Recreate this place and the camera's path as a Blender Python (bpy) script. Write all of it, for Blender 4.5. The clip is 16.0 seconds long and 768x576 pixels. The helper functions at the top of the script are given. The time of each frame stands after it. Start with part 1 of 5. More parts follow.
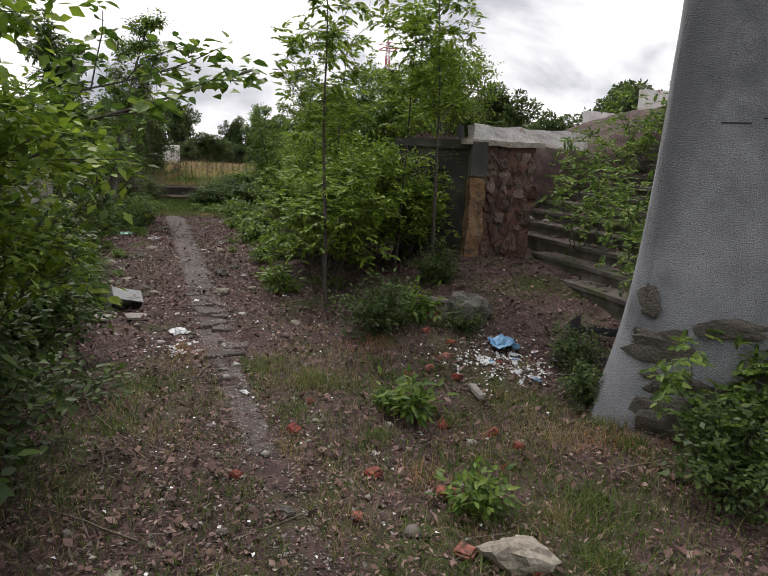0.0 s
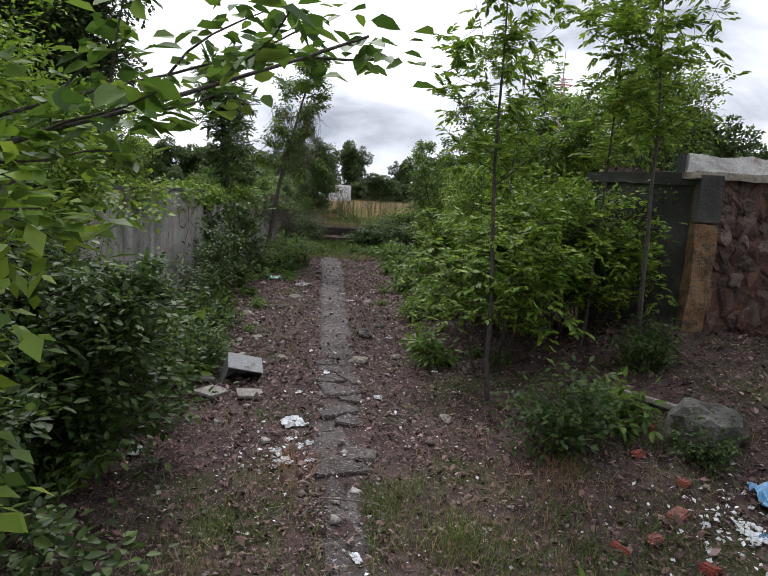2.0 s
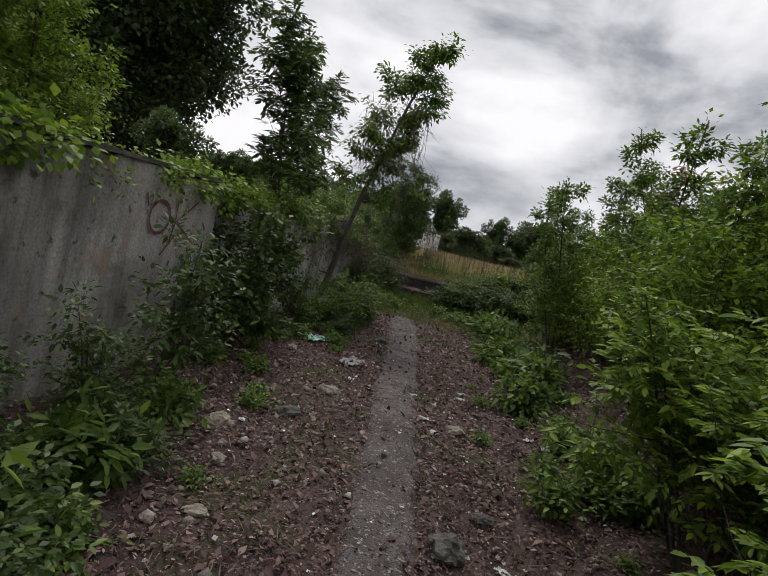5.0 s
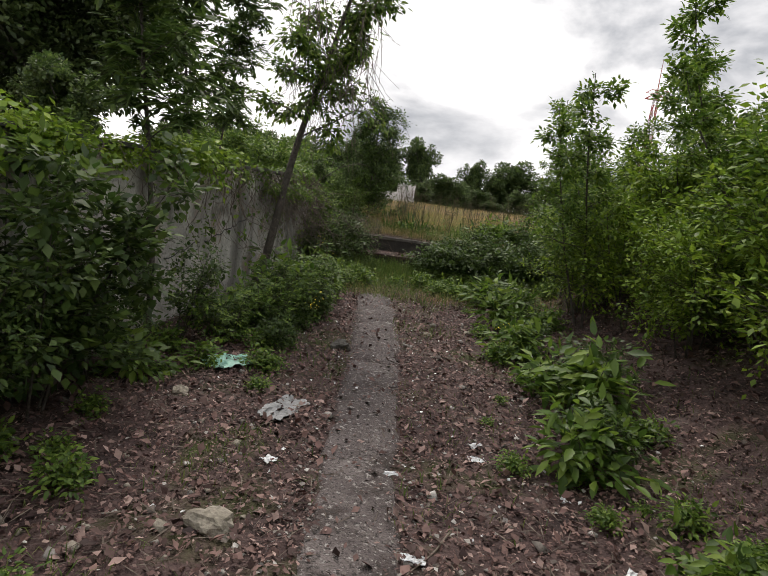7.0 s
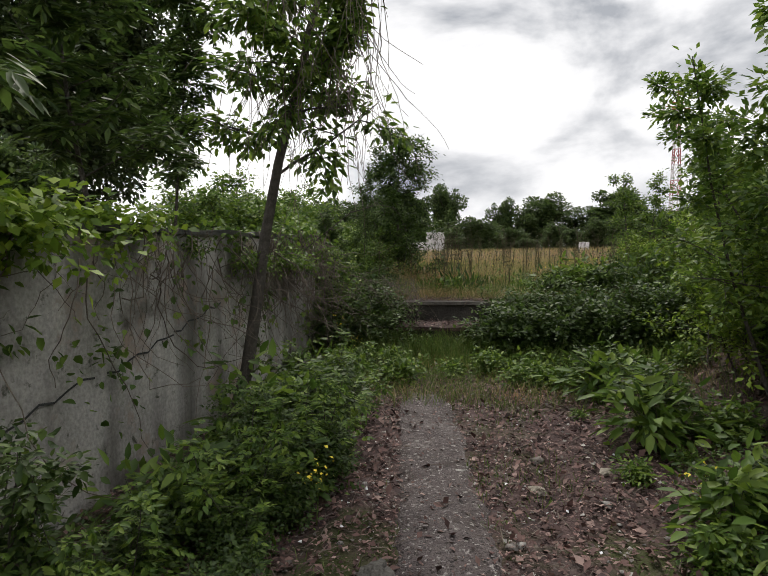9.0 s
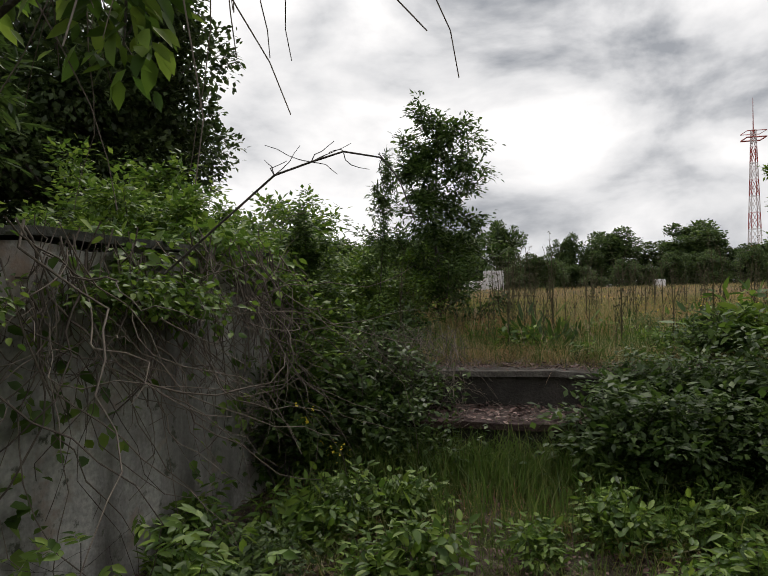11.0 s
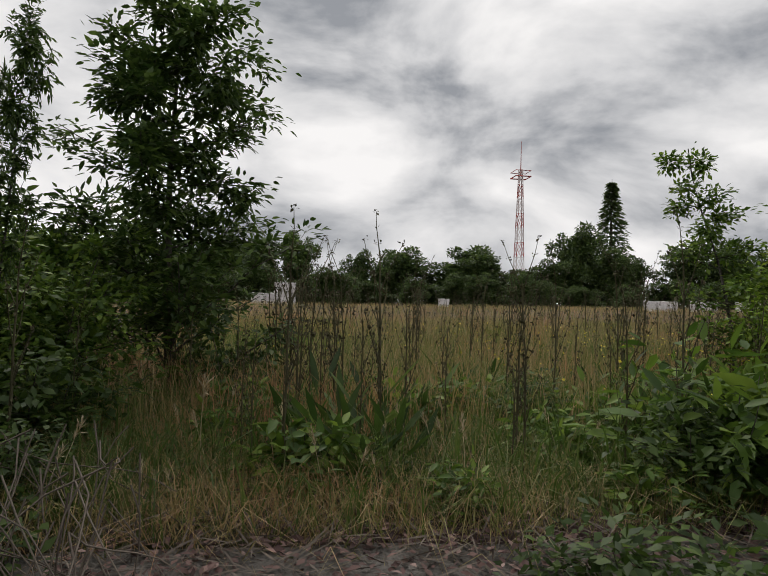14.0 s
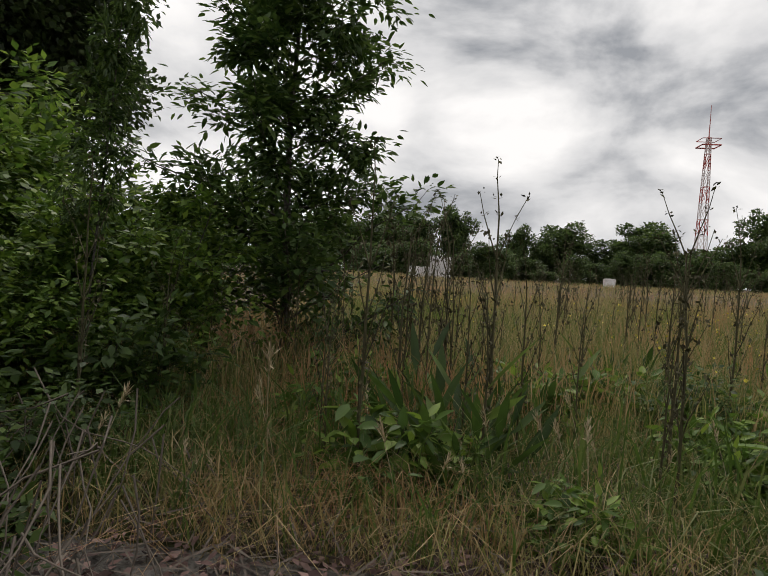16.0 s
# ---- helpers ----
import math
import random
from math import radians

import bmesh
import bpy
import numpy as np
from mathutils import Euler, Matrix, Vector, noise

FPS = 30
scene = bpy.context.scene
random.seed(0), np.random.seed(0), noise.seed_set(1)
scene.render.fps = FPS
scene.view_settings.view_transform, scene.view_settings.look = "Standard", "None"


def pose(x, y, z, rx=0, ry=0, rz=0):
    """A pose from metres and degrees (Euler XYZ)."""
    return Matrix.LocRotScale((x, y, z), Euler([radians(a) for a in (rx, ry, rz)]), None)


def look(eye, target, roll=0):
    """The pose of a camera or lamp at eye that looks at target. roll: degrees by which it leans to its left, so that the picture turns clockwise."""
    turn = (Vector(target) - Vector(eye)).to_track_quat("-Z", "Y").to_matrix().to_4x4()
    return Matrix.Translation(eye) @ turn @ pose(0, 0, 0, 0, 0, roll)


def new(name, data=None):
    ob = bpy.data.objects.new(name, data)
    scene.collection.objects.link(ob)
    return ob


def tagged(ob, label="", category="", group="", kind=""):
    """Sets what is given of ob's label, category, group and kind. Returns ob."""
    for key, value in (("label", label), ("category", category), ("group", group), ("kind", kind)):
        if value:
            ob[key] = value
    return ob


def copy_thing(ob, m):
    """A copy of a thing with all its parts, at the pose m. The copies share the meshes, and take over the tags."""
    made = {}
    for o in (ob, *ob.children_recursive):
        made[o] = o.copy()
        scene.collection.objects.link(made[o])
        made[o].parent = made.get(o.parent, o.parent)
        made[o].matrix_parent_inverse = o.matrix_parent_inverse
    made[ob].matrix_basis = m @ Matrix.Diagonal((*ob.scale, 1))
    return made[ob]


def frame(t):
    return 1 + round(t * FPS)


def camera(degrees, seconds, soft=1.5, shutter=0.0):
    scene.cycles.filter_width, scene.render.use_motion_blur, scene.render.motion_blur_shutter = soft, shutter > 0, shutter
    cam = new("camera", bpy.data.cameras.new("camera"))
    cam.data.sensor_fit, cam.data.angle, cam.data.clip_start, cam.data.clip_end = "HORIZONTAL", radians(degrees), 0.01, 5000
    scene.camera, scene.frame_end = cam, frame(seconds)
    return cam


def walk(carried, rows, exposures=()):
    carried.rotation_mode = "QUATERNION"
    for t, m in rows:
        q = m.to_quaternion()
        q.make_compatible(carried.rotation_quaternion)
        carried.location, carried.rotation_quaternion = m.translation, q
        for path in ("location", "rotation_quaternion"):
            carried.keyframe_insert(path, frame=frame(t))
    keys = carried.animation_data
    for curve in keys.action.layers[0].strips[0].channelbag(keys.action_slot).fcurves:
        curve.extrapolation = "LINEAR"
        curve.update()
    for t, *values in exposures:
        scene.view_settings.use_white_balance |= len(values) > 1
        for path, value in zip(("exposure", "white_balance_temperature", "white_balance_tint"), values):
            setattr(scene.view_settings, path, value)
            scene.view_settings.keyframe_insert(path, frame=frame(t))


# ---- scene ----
cam = camera(66.0, 16.0, 0.8)
PATH = [
    (0, (0.134, -5.936, 1.716), (0.753, -4.076, 1.317), 2.9),
    (0.5, (0.322, -5.43, 1.78), (1.168, -3.666, 1.364), 1.9),
    (0.8, (0.41, -5.065, 1.788), (1.231, -3.293, 1.358), 1.2),
    (1, (0.457, -4.921, 1.757), (1.139, -3.093, 1.315), -2.8),
    (1.5, (0.479, -4.567, 1.756), (1.042, -2.692, 1.348), -2.6),
    (2, (0.462, -4.283, 1.744), (0.547, -2.307, 1.444), 2.8),
    (2.5, (0.511, -3.992, 1.672), (0.321, -2.041, 1.273), 3.8),
    (3, (0.443, -3.377, 1.599), (0.278, -1.421, 1.212), 0.4),
    (3.5, (0.388, -2.688, 1.612), (0.24, -0.745, 1.163), 2.9),
    (4, (0.347, -1.933, 1.68), (-0.029, 0.017, 1.449), 3.0),
    (4.5, (0.238, -1.181, 1.624), (-0.263, 0.755, 1.606), 7.1),
    (5, (0.195, -0.312, 1.593), (0.018, 1.673, 1.42), 13.4),
    (5.2, (0.159, -0.046, 1.64), (0.114, 1.937, 1.387), 11.1),
    (7.3, (0.178, 2.927, 1.536), (0.081, 4.899, 1.219), 7.6),
    (7.5, (0.148, 3.265, 1.503), (-0.069, 5.223, 1.154), 14.2),
    (8, (0.024, 3.964, 1.52), (-0.311, 5.906, 1.178), 1.3),
    (8.2, (0.025, 4.251, 1.563), (-0.166, 6.214, 1.234), 1.8),
    (8.5, (-0.077, 4.642, 1.541), (-0.162, 6.626, 1.309), 0.8),
    (9, (-0.07, 5.26, 1.568), (-0.302, 7.242, 1.43), -0.2),
    (9.2, (-0.076, 5.491, 1.579), (-0.429, 7.454, 1.443), -0.4),
    (11.3, (-0.218, 9.139, 1.413), (-0.662, 11.089, 1.429), -1.4),
    (11.5, (-0.271, 9.454, 1.387), (-0.757, 11.394, 1.416), -4.3),
    (12, (-0.261, 9.973, 1.403), (-0.781, 11.902, 1.487), -4.1),
    (12.5, (-0.282, 10.817, 1.31), (-0.64, 12.783, 1.389), -0.2),
    (13, (-0.26, 10.814, 1.427), (-0.596, 12.786, 1.442), -3.5),
    (13.5, (-0.213, 11.035, 1.547), (-0.261, 13.035, 1.519), 0.2),
    (14, (-0.143, 11.573, 1.552), (0.124, 13.555, 1.599), 1.6),
    (14.5, (-0.116, 11.854, 1.517), (-0.405, 13.828, 1.655), -5.9),
    (15, (-0.064, 12.014, 1.49), (-0.594, 13.938, 1.627), -3.5),
    (15.2, (-0.023, 11.996, 1.505), (-0.478, 13.941, 1.595), -2.1),
    (15.5, (0.05, 12.026, 1.491), (-0.339, 13.988, 1.504), -0.2),
    (16, (0.072, 12.01, 1.523), (-0.186, 13.992, 1.463), 3.6),
]
walk(cam, [(t, look(eye, target, roll)) for t, eye, target, roll in PATH],
     [(0, 0.4, 6650, 13), (1.5, 0.42, 6300, 12), (2.5, 0.4, 6050, 11), (3.5, 0.4, 6000, 11), (4.5, -0.2, 6150, 11), (5.2, -0.15, 6600, 12), (7.5, 0.48, 6800, 11), (8, 0.52, 6800, 11), (9, 0.3, 6700, 10), (12, -0.1, 6700, 10), (14, -0.25, 6700, 10), (16, -0.15, 6750, 10)])

# ---- world, sun ----
world = bpy.data.worlds.new("overcast_sky")
scene.world = world
world.use_nodes = True
wn, wl = world.node_tree.nodes, world.node_tree.links
wn.clear()
w_out = wn.new("ShaderNodeOutputWorld")
w_bg = wn.new("ShaderNodeBackground")
w_sky = wn.new("ShaderNodeTexSky")
w_sky.sky_type, w_sky.sun_disc = "NISHITA", False
w_sky.sun_elevation, w_sky.sun_rotation = radians(48), radians(-12)
w_tc = wn.new("ShaderNodeTexCoord")
w_map = wn.new("ShaderNodeMapping")
w_map.inputs["Scale"].default_value = (1.0, 1.0, 2.0)
w_no = wn.new("ShaderNodeTexNoise")
w_no.inputs["Scale"].default_value, w_no.inputs["Detail"].default_value = 2.9, 10
w_no.inputs["Roughness"].default_value, w_no.inputs["Distortion"].default_value = 0.52, 0.25
w_ramp = wn.new("ShaderNodeValToRGB")
e = w_ramp.color_ramp.elements
e[0].position, e[0].color = 0.36, (3.6, 3.85, 4.3, 1)
e[1].position, e[1].color = 0.60, (11.0, 11.0, 11.2, 1)
m = e.new(0.46)
m.color = (7.6, 7.75, 8.1, 1)
w_cov = wn.new("ShaderNodeTexNoise")
w_cov.inputs["Scale"].default_value, w_cov.inputs["Detail"].default_value = 1.7, 5
w_cr = wn.new("ShaderNodeValToRGB")
w_cr.color_ramp.elements[0].position, w_cr.color_ramp.elements[1].position = 0.27, 0.36
w_mix = wn.new("ShaderNodeMixRGB")
wl.new(w_tc.outputs["Generated"], w_map.inputs["Vector"])
wl.new(w_map.outputs[0], w_no.inputs["Vector"])
wl.new(w_map.outputs[0], w_cov.inputs["Vector"])
wl.new(w_no.outputs["Fac"], w_ramp.inputs[0])
wl.new(w_cov.outputs["Fac"], w_cr.inputs[0])
wl.new(w_cr.outputs[0], w_mix.inputs[0])
wl.new(w_sky.outputs[0], w_mix.inputs[1])
wl.new(w_ramp.outputs[0], w_mix.inputs[2])
wl.new(w_mix.outputs[0], w_bg.inputs[0])
wl.new(w_bg.outputs[0], w_out.inputs[0])
w_bg.inputs[1].default_value = 0.10

sun = new("sun", bpy.data.lights.new("sun", "SUN"))
sun.data.energy, sun.data.angle, sun.data.color = 1.5, radians(12), (1.0, 0.96, 0.9)
sun.matrix_world = look((0, 0, 30), (5, -24.5, 0))


# ---- materials ----
def mat(name, cols, scale=6.0, rough=0.9, bump=0.3, fine=60.0, metal=0.0, island=False, obj=False, translucent=0.0, spots=None, streak=None):
    """Noise-driven colour between cols at two scales, with relief."""
    ma = bpy.data.materials.new(name)
    ma.use_nodes = True
    n, l = ma.node_tree.nodes, ma.node_tree.links
    bs = n["Principled BSDF"]
    bs.inputs["Roughness"].default_value, bs.inputs["Metallic"].default_value = rough, metal
    tc = n.new("ShaderNodeTexCoord")
    no = n.new("ShaderNodeTexNoise")
    no.inputs["Scale"].default_value, no.inputs["Detail"].default_value, no.inputs["Roughness"].default_value = scale, 8, 0.6
    l.new(tc.outputs["Object"], no.inputs["Vector"])
    ramp = n.new("ShaderNodeValToRGB")
    el = ramp.color_ramp.elements
    while len(el) < len(cols):
        el.new(0.5)
    for i, c in enumerate(cols):
        el[i].position = (0.3 + 0.4 * i / max(1, len(cols) - 1)) if not (island or obj) else i / max(1, len(cols) - 1)
        el[i].color = (*c, 1)
    src = no.outputs["Fac"]
    if island:
        src = n.new("ShaderNodeNewGeometry").outputs["Random Per Island"]
    if obj:
        src = n.new("ShaderNodeObjectInfo").outputs["Random"]
    l.new(src, ramp.inputs[0])
    col = ramp.outputs[0]
    f2 = n.new("ShaderNodeTexNoise")
    f2.inputs["Scale"].default_value, f2.inputs["Detail"].default_value = fine, 4
    l.new(tc.outputs["Object"], f2.inputs["Vector"])
    mr = n.new("ShaderNodeMapRange")
    mr.inputs["From Min"].default_value, mr.inputs["From Max"].default_value = 0.25, 0.75
    mr.inputs["To Min"].default_value, mr.inputs["To Max"].default_value = 0.6, 1.3
    l.new(f2.outputs["Fac"], mr.inputs["Value"])
    mu = n.new("ShaderNodeMixRGB")
    mu.blend_type, mu.inputs[0].default_value = "MULTIPLY", 0.8
    l.new(col, mu.inputs[1])
    l.new(mr.outputs[0], mu.inputs[2])
    col = mu.outputs[0]
    if streak:
        kn = n.new("ShaderNodeTexNoise")
        kn.inputs["Scale"].default_value, kn.inputs["Detail"].default_value = 2.6, 7
        km = n.new("ShaderNodeMapping")
        km.inputs["Scale"].default_value = (1.0, 1.4, 0.2)
        kr = n.new("ShaderNodeMapRange")
        kr.inputs["From Min"].default_value, kr.inputs["From Max"].default_value = 0.47, 0.72
        kx = n.new("ShaderNodeMixRGB")
        kx.inputs[2].default_value = (*streak, 1)
        l.new(tc.outputs["Object"], km.inputs["Vector"])
        l.new(km.outputs[0], kn.inputs["Vector"])
        l.new(kn.outputs["Fac"], kr.inputs["Value"])
        l.new(kr.outputs[0], kx.inputs[0])
        l.new(col, kx.inputs[1])
        col = kx.outputs[0]
    for colour, sc, lo, hi in spots or []:
        sn = n.new("ShaderNodeTexNoise")
        sn.inputs["Scale"].default_value, sn.inputs["Detail"].default_value, sn.inputs["Roughness"].default_value = sc, 6, 0.65
        mp = n.new("ShaderNodeMapping")
        mp.inputs["Location"].default_value = (3.1 * sc, 1.7, sc)
        l.new(tc.outputs["Object"], mp.inputs["Vector"])
        l.new(mp.outputs[0], sn.inputs["Vector"])
        sr = n.new("ShaderNodeMapRange")
        sr.inputs["From Min"].default_value, sr.inputs["From Max"].default_value = lo, hi
        l.new(sn.outputs["Fac"], sr.inputs["Value"])
        sm = n.new("ShaderNodeMixRGB")
        sm.inputs[2].default_value = (*colour, 1)
        l.new(sr.outputs[0], sm.inputs[0])
        l.new(col, sm.inputs[1])
        col = sm.outputs[0]
    l.new(col, bs.inputs["Base Color"])
    if bump:
        bp = n.new("ShaderNodeBump")
        bp.inputs["Strength"].default_value, bp.inputs["Distance"].default_value = bump, 0.02
        l.new(f2.outputs["Fac"], bp.inputs["Height"])
        l.new(bp.outputs[0], bs.inputs["Normal"])
    if translucent:
        tr = n.new("ShaderNodeBsdfTranslucent")
        l.new(col, tr.inputs["Color"])
        ad = n.new("ShaderNodeMixShader")
        ad.inputs[0].default_value = translucent
        l.new(bs.outputs[0], ad.inputs[1])
        l.new(tr.outputs[0], ad.inputs[2])
        l.new(ad.outputs[0], n["Material Output"].inputs["Surface"])
    return ma


def leafmat(name, cols):
    return mat(name, cols, rough=0.55, bump=0, fine=9, island=True, translucent=0.42)


M_LITTER = mat("leaf_litter_soil", [(0.035, 0.021, 0.02), (0.075, 0.045, 0.042), (0.13, 0.085, 0.078)], 5, 0.95, 0.7, 70,
               spots=[((0.05, 0.06, 0.014), 1.3, 0.53, 0.66), ((0.15, 0.12, 0.105), 2.3, 0.6, 0.75)])
M_PATH = mat("worn_concrete", [(0.07, 0.055, 0.053), (0.125, 0.1, 0.098), (0.21, 0.178, 0.172)], 2.2, 0.85, 1.0, 110,
             spots=[((0.06, 0.043, 0.038), 3.5, 0.52, 0.64), ((0.4, 0.37, 0.35), 38, 0.57, 0.62), ((0.045, 0.036, 0.034), 52, 0.55, 0.6)])
M_WALL = mat("stained_plaster", [(0.26, 0.245, 0.225), (0.43, 0.41, 0.385), (0.56, 0.54, 0.51)], 1.4, 0.9, 0.35, 45,
             streak=(0.1, 0.093, 0.083), spots=[((0.09, 0.08, 0.066), 1.6, 0.54, 0.68), ((0.33, 0.25, 0.2), 3.2, 0.56, 0.68), ((0.07, 0.075, 0.05), 11, 0.6, 0.68)])
M_DARKC = mat("damp_dark_concrete", [(0.03, 0.03, 0.027), (0.06, 0.06, 0.052), (0.12, 0.115, 0.1)], 2.5, 0.9, 0.5, 50)
M_COL = mat("rough_cast_render", [(0.24, 0.25, 0.27), (0.33, 0.345, 0.37), (0.42, 0.43, 0.45)], 1.6, 0.92, 0.9, 110,
            streak=(0.15, 0.155, 0.165), spots=[((0.16, 0.17, 0.18), 1.1, 0.52, 0.66), ((0.1, 0.1, 0.1), 70, 0.6, 0.7)])
M_CORE = mat("bare_concrete_core", [(0.09, 0.08, 0.07), (0.17, 0.15, 0.13)], 8, 0.95, 0.8, 60)
M_STONE = mat("rubble_stone", [(0.07, 0.045, 0.038), (0.15, 0.08, 0.06), (0.1, 0.075, 0.065), (0.2, 0.14, 0.115)], 6, 0.95, 0.9, 40, obj=True)
M_ORANGE = mat("ochre_brick", [(0.16, 0.09, 0.045), (0.28, 0.16, 0.08), (0.2, 0.17, 0.13)], 7, 0.95, 0.9, 40, spots=[((0.09, 0.07, 0.055), 9, 0.5, 0.62)])
M_STEP = mat("mossy_step_concrete", [(0.055, 0.046, 0.04), (0.11, 0.095, 0.082), (0.2, 0.18, 0.16)], 4, 0.9, 0.6, 50,
             spots=[((0.06, 0.08, 0.02), 3, 0.52, 0.66)])
# Ledge riser concrete, its colour darkened for the shade of the weeds
M_LEDGE = mat("shaded_riser_concrete", [(0.025, 0.022, 0.02), (0.05, 0.045, 0.04), (0.08, 0.07, 0.062)], 3, 0.9, 0.5, 60)
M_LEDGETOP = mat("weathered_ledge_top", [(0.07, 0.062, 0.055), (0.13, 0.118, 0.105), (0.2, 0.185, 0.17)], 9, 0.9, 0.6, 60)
M_WHITE = mat("peeling_white_plaster", [(0.55, 0.52, 0.5), (0.78, 0.76, 0.74)], 3, 0.85, 0.2, 40,
              spots=[((0.4, 0.25, 0.2), 2.6, 0.6, 0.7)])
M_BRICK = mat("red_brick", [(0.3, 0.06, 0.04), (0.4, 0.11, 0.08), (0.34, 0.14, 0.11)], 9, 0.95, 0.8, 60, obj=True, spots=[((0.1, 0.065, 0.055), 14, 0.5, 0.65)])
M_CHIP = mat("pale_rubble", [(0.4, 0.37, 0.34), (0.14, 0.12, 0.105), (0.55, 0.53, 0.5), (0.1, 0.08, 0.07), (0.18, 0.15, 0.13)], 9, 0.9, 0.3, 60, island=True)
M_PALE = mat("pale_stone", [(0.2, 0.175, 0.135), (0.4, 0.36, 0.3)], 9, 0.9, 0.5, 50)
M_GREY = mat("grey_rock", [(0.06, 0.055, 0.048), (0.16, 0.15, 0.135)], 7, 0.95, 0.8, 40, spots=[((0.06, 0.08, 0.02), 4, 0.5, 0.65)])
M_DRY = mat("dead_leaves", [(0.03, 0.016, 0.015), (0.12, 0.064, 0.055), (0.25, 0.15, 0.13), (0.055, 0.029, 0.026), (0.17, 0.094, 0.083), (0.4, 0.28, 0.245)], rough=0.8, bump=0, fine=30, island=True)
M_TWIG = mat("dry_twigs", [(0.08, 0.06, 0.048), (0.19, 0.155, 0.125), (0.12, 0.095, 0.078)], rough=0.9, bump=0, island=True)
M_BARK = mat("grey_brown_bark", [(0.05, 0.042, 0.035), (0.13, 0.115, 0.1)], 20, 0.95, 0.8, 70)
M_LBRIGHT = leafmat("fresh_green_leaves", [(0.08, 0.15, 0.015), (0.15, 0.25, 0.025), (0.22, 0.34, 0.035), (0.33, 0.44, 0.05)])
M_LMID = leafmat("green_leaves", [(0.055, 0.11, 0.018), (0.095, 0.175, 0.025), (0.15, 0.245, 0.033), (0.25, 0.35, 0.055)])
# Dark green leaves, lowered further to hold the shade under the trees
M_LDARK = leafmat("dark_and_shaded_leaves", [(0.032, 0.066, 0.014), (0.052, 0.096, 0.019), (0.078, 0.132, 0.026), (0.14, 0.21, 0.045)])
M_LFAR = leafmat("far_foliage", [(0.036, 0.068, 0.02), (0.062, 0.105, 0.028), (0.095, 0.145, 0.036), (0.14, 0.2, 0.052)])
M_LOAK = leafmat("oak_leaves", [(0.022, 0.042, 0.011), (0.036, 0.062, 0.015), (0.052, 0.086, 0.02), (0.09, 0.13, 0.035)])
M_GRASS = leafmat("dry_meadow_grass", [(0.14, 0.18, 0.04), (0.42, 0.33, 0.15), (0.22, 0.26, 0.065), (0.55, 0.43, 0.24), (0.46, 0.3, 0.16), (0.17, 0.22, 0.05)])


def patchy(ma, tint, scale, lo, hi):
    """Blend a second colour into a leaf material in patches metres wide."""
    n, l = ma.node_tree.nodes, ma.node_tree.links
    bs = n["Principled BSDF"]
    link = bs.inputs["Base Color"].links[0]
    src = link.from_socket
    no = n.new("ShaderNodeTexNoise")
    no.inputs["Scale"].default_value, no.inputs["Detail"].default_value = scale, 5
    l.new(n.new("ShaderNodeTexCoord").outputs["Object"], no.inputs["Vector"])
    mr = n.new("ShaderNodeMapRange")
    mr.inputs["From Min"].default_value, mr.inputs["From Max"].default_value = lo, hi
    l.new(no.outputs["Fac"], mr.inputs["Value"])
    mx = n.new("ShaderNodeMixRGB")
    mx.inputs[2].default_value = (*tint, 1)
    l.new(mr.outputs[0], mx.inputs[0])
    l.new(src, mx.inputs[1])
    for k in list(src.links):
        if k.to_node != mx:
            l.new(mx.outputs[0], k.to_socket)


patchy(M_GRASS, (0.13, 0.19, 0.03), 0.55, 0.52, 0.64)
patchy(M_GRASS, (0.5, 0.27, 0.14), 0.8, 0.5, 0.66)
M_GREEN_GRASS = leafmat("green_grass", [(0.07, 0.13, 0.02), (0.11, 0.18, 0.035), (0.2, 0.22, 0.07)])
M_STALK = mat("dark_stalks", [(0.06, 0.05, 0.03), (0.12, 0.11, 0.05)], rough=0.9, bump=0, island=True)
M_YELLOW = mat("yellow_petals", [(0.75, 0.6, 0.03), (0.85, 0.7, 0.06)], rough=0.6, bump=0, island=True)
M_MOSS = mat("green_moss", [(0.06, 0.09, 0.015), (0.13, 0.16, 0.03)], 12, 1.0, 0.8, 80)
M_RUST = mat("mast_red_paint", [(0.36, 0.06, 0.05), (0.42, 0.1, 0.08)], 2, 0.7, 0, 10)
M_MASTW = mat("mast_white_paint", [(0.6, 0.5, 0.48), (0.66, 0.6, 0.58)], 2, 0.7, 0, 10)
M_PLASTIC_W = mat("white_plastic", [(0.7, 0.72, 0.75), (0.82, 0.83, 0.84)], 9, 0.4, 0.2, 40)
M_PLASTIC_B = mat("blue_plastic", [(0.12, 0.3, 0.55), (0.25, 0.48, 0.7)], 12, 0.35, 0.3, 40)
M_MINT = mat("mint_plastic", [(0.3, 0.6, 0.5), (0.45, 0.72, 0.62)], 9, 0.5, 0.3, 30)
M_BLACK = mat("black_plastic", [(0.012, 0.013, 0.016), (0.03, 0.032, 0.04)], 9, 0.5, 0.2, 40)
M_BOXW = mat("grey_painted_sheet", [(0.22, 0.225, 0.23), (0.33, 0.335, 0.34)], 6, 0.6, 0.2, 40, spots=[((0.15, 0.11, 0.08), 7, 0.6, 0.7)])
M_WOOD = mat("grey_weathered_wood", [(0.2, 0.18, 0.16), (0.36, 0.33, 0.3)], 14, 0.9, 0.5, 50)
M_INK = mat("dark_red_spray_paint", [(0.12, 0.03, 0.03), (0.16, 0.05, 0.045)], 9, 0.7, 0)
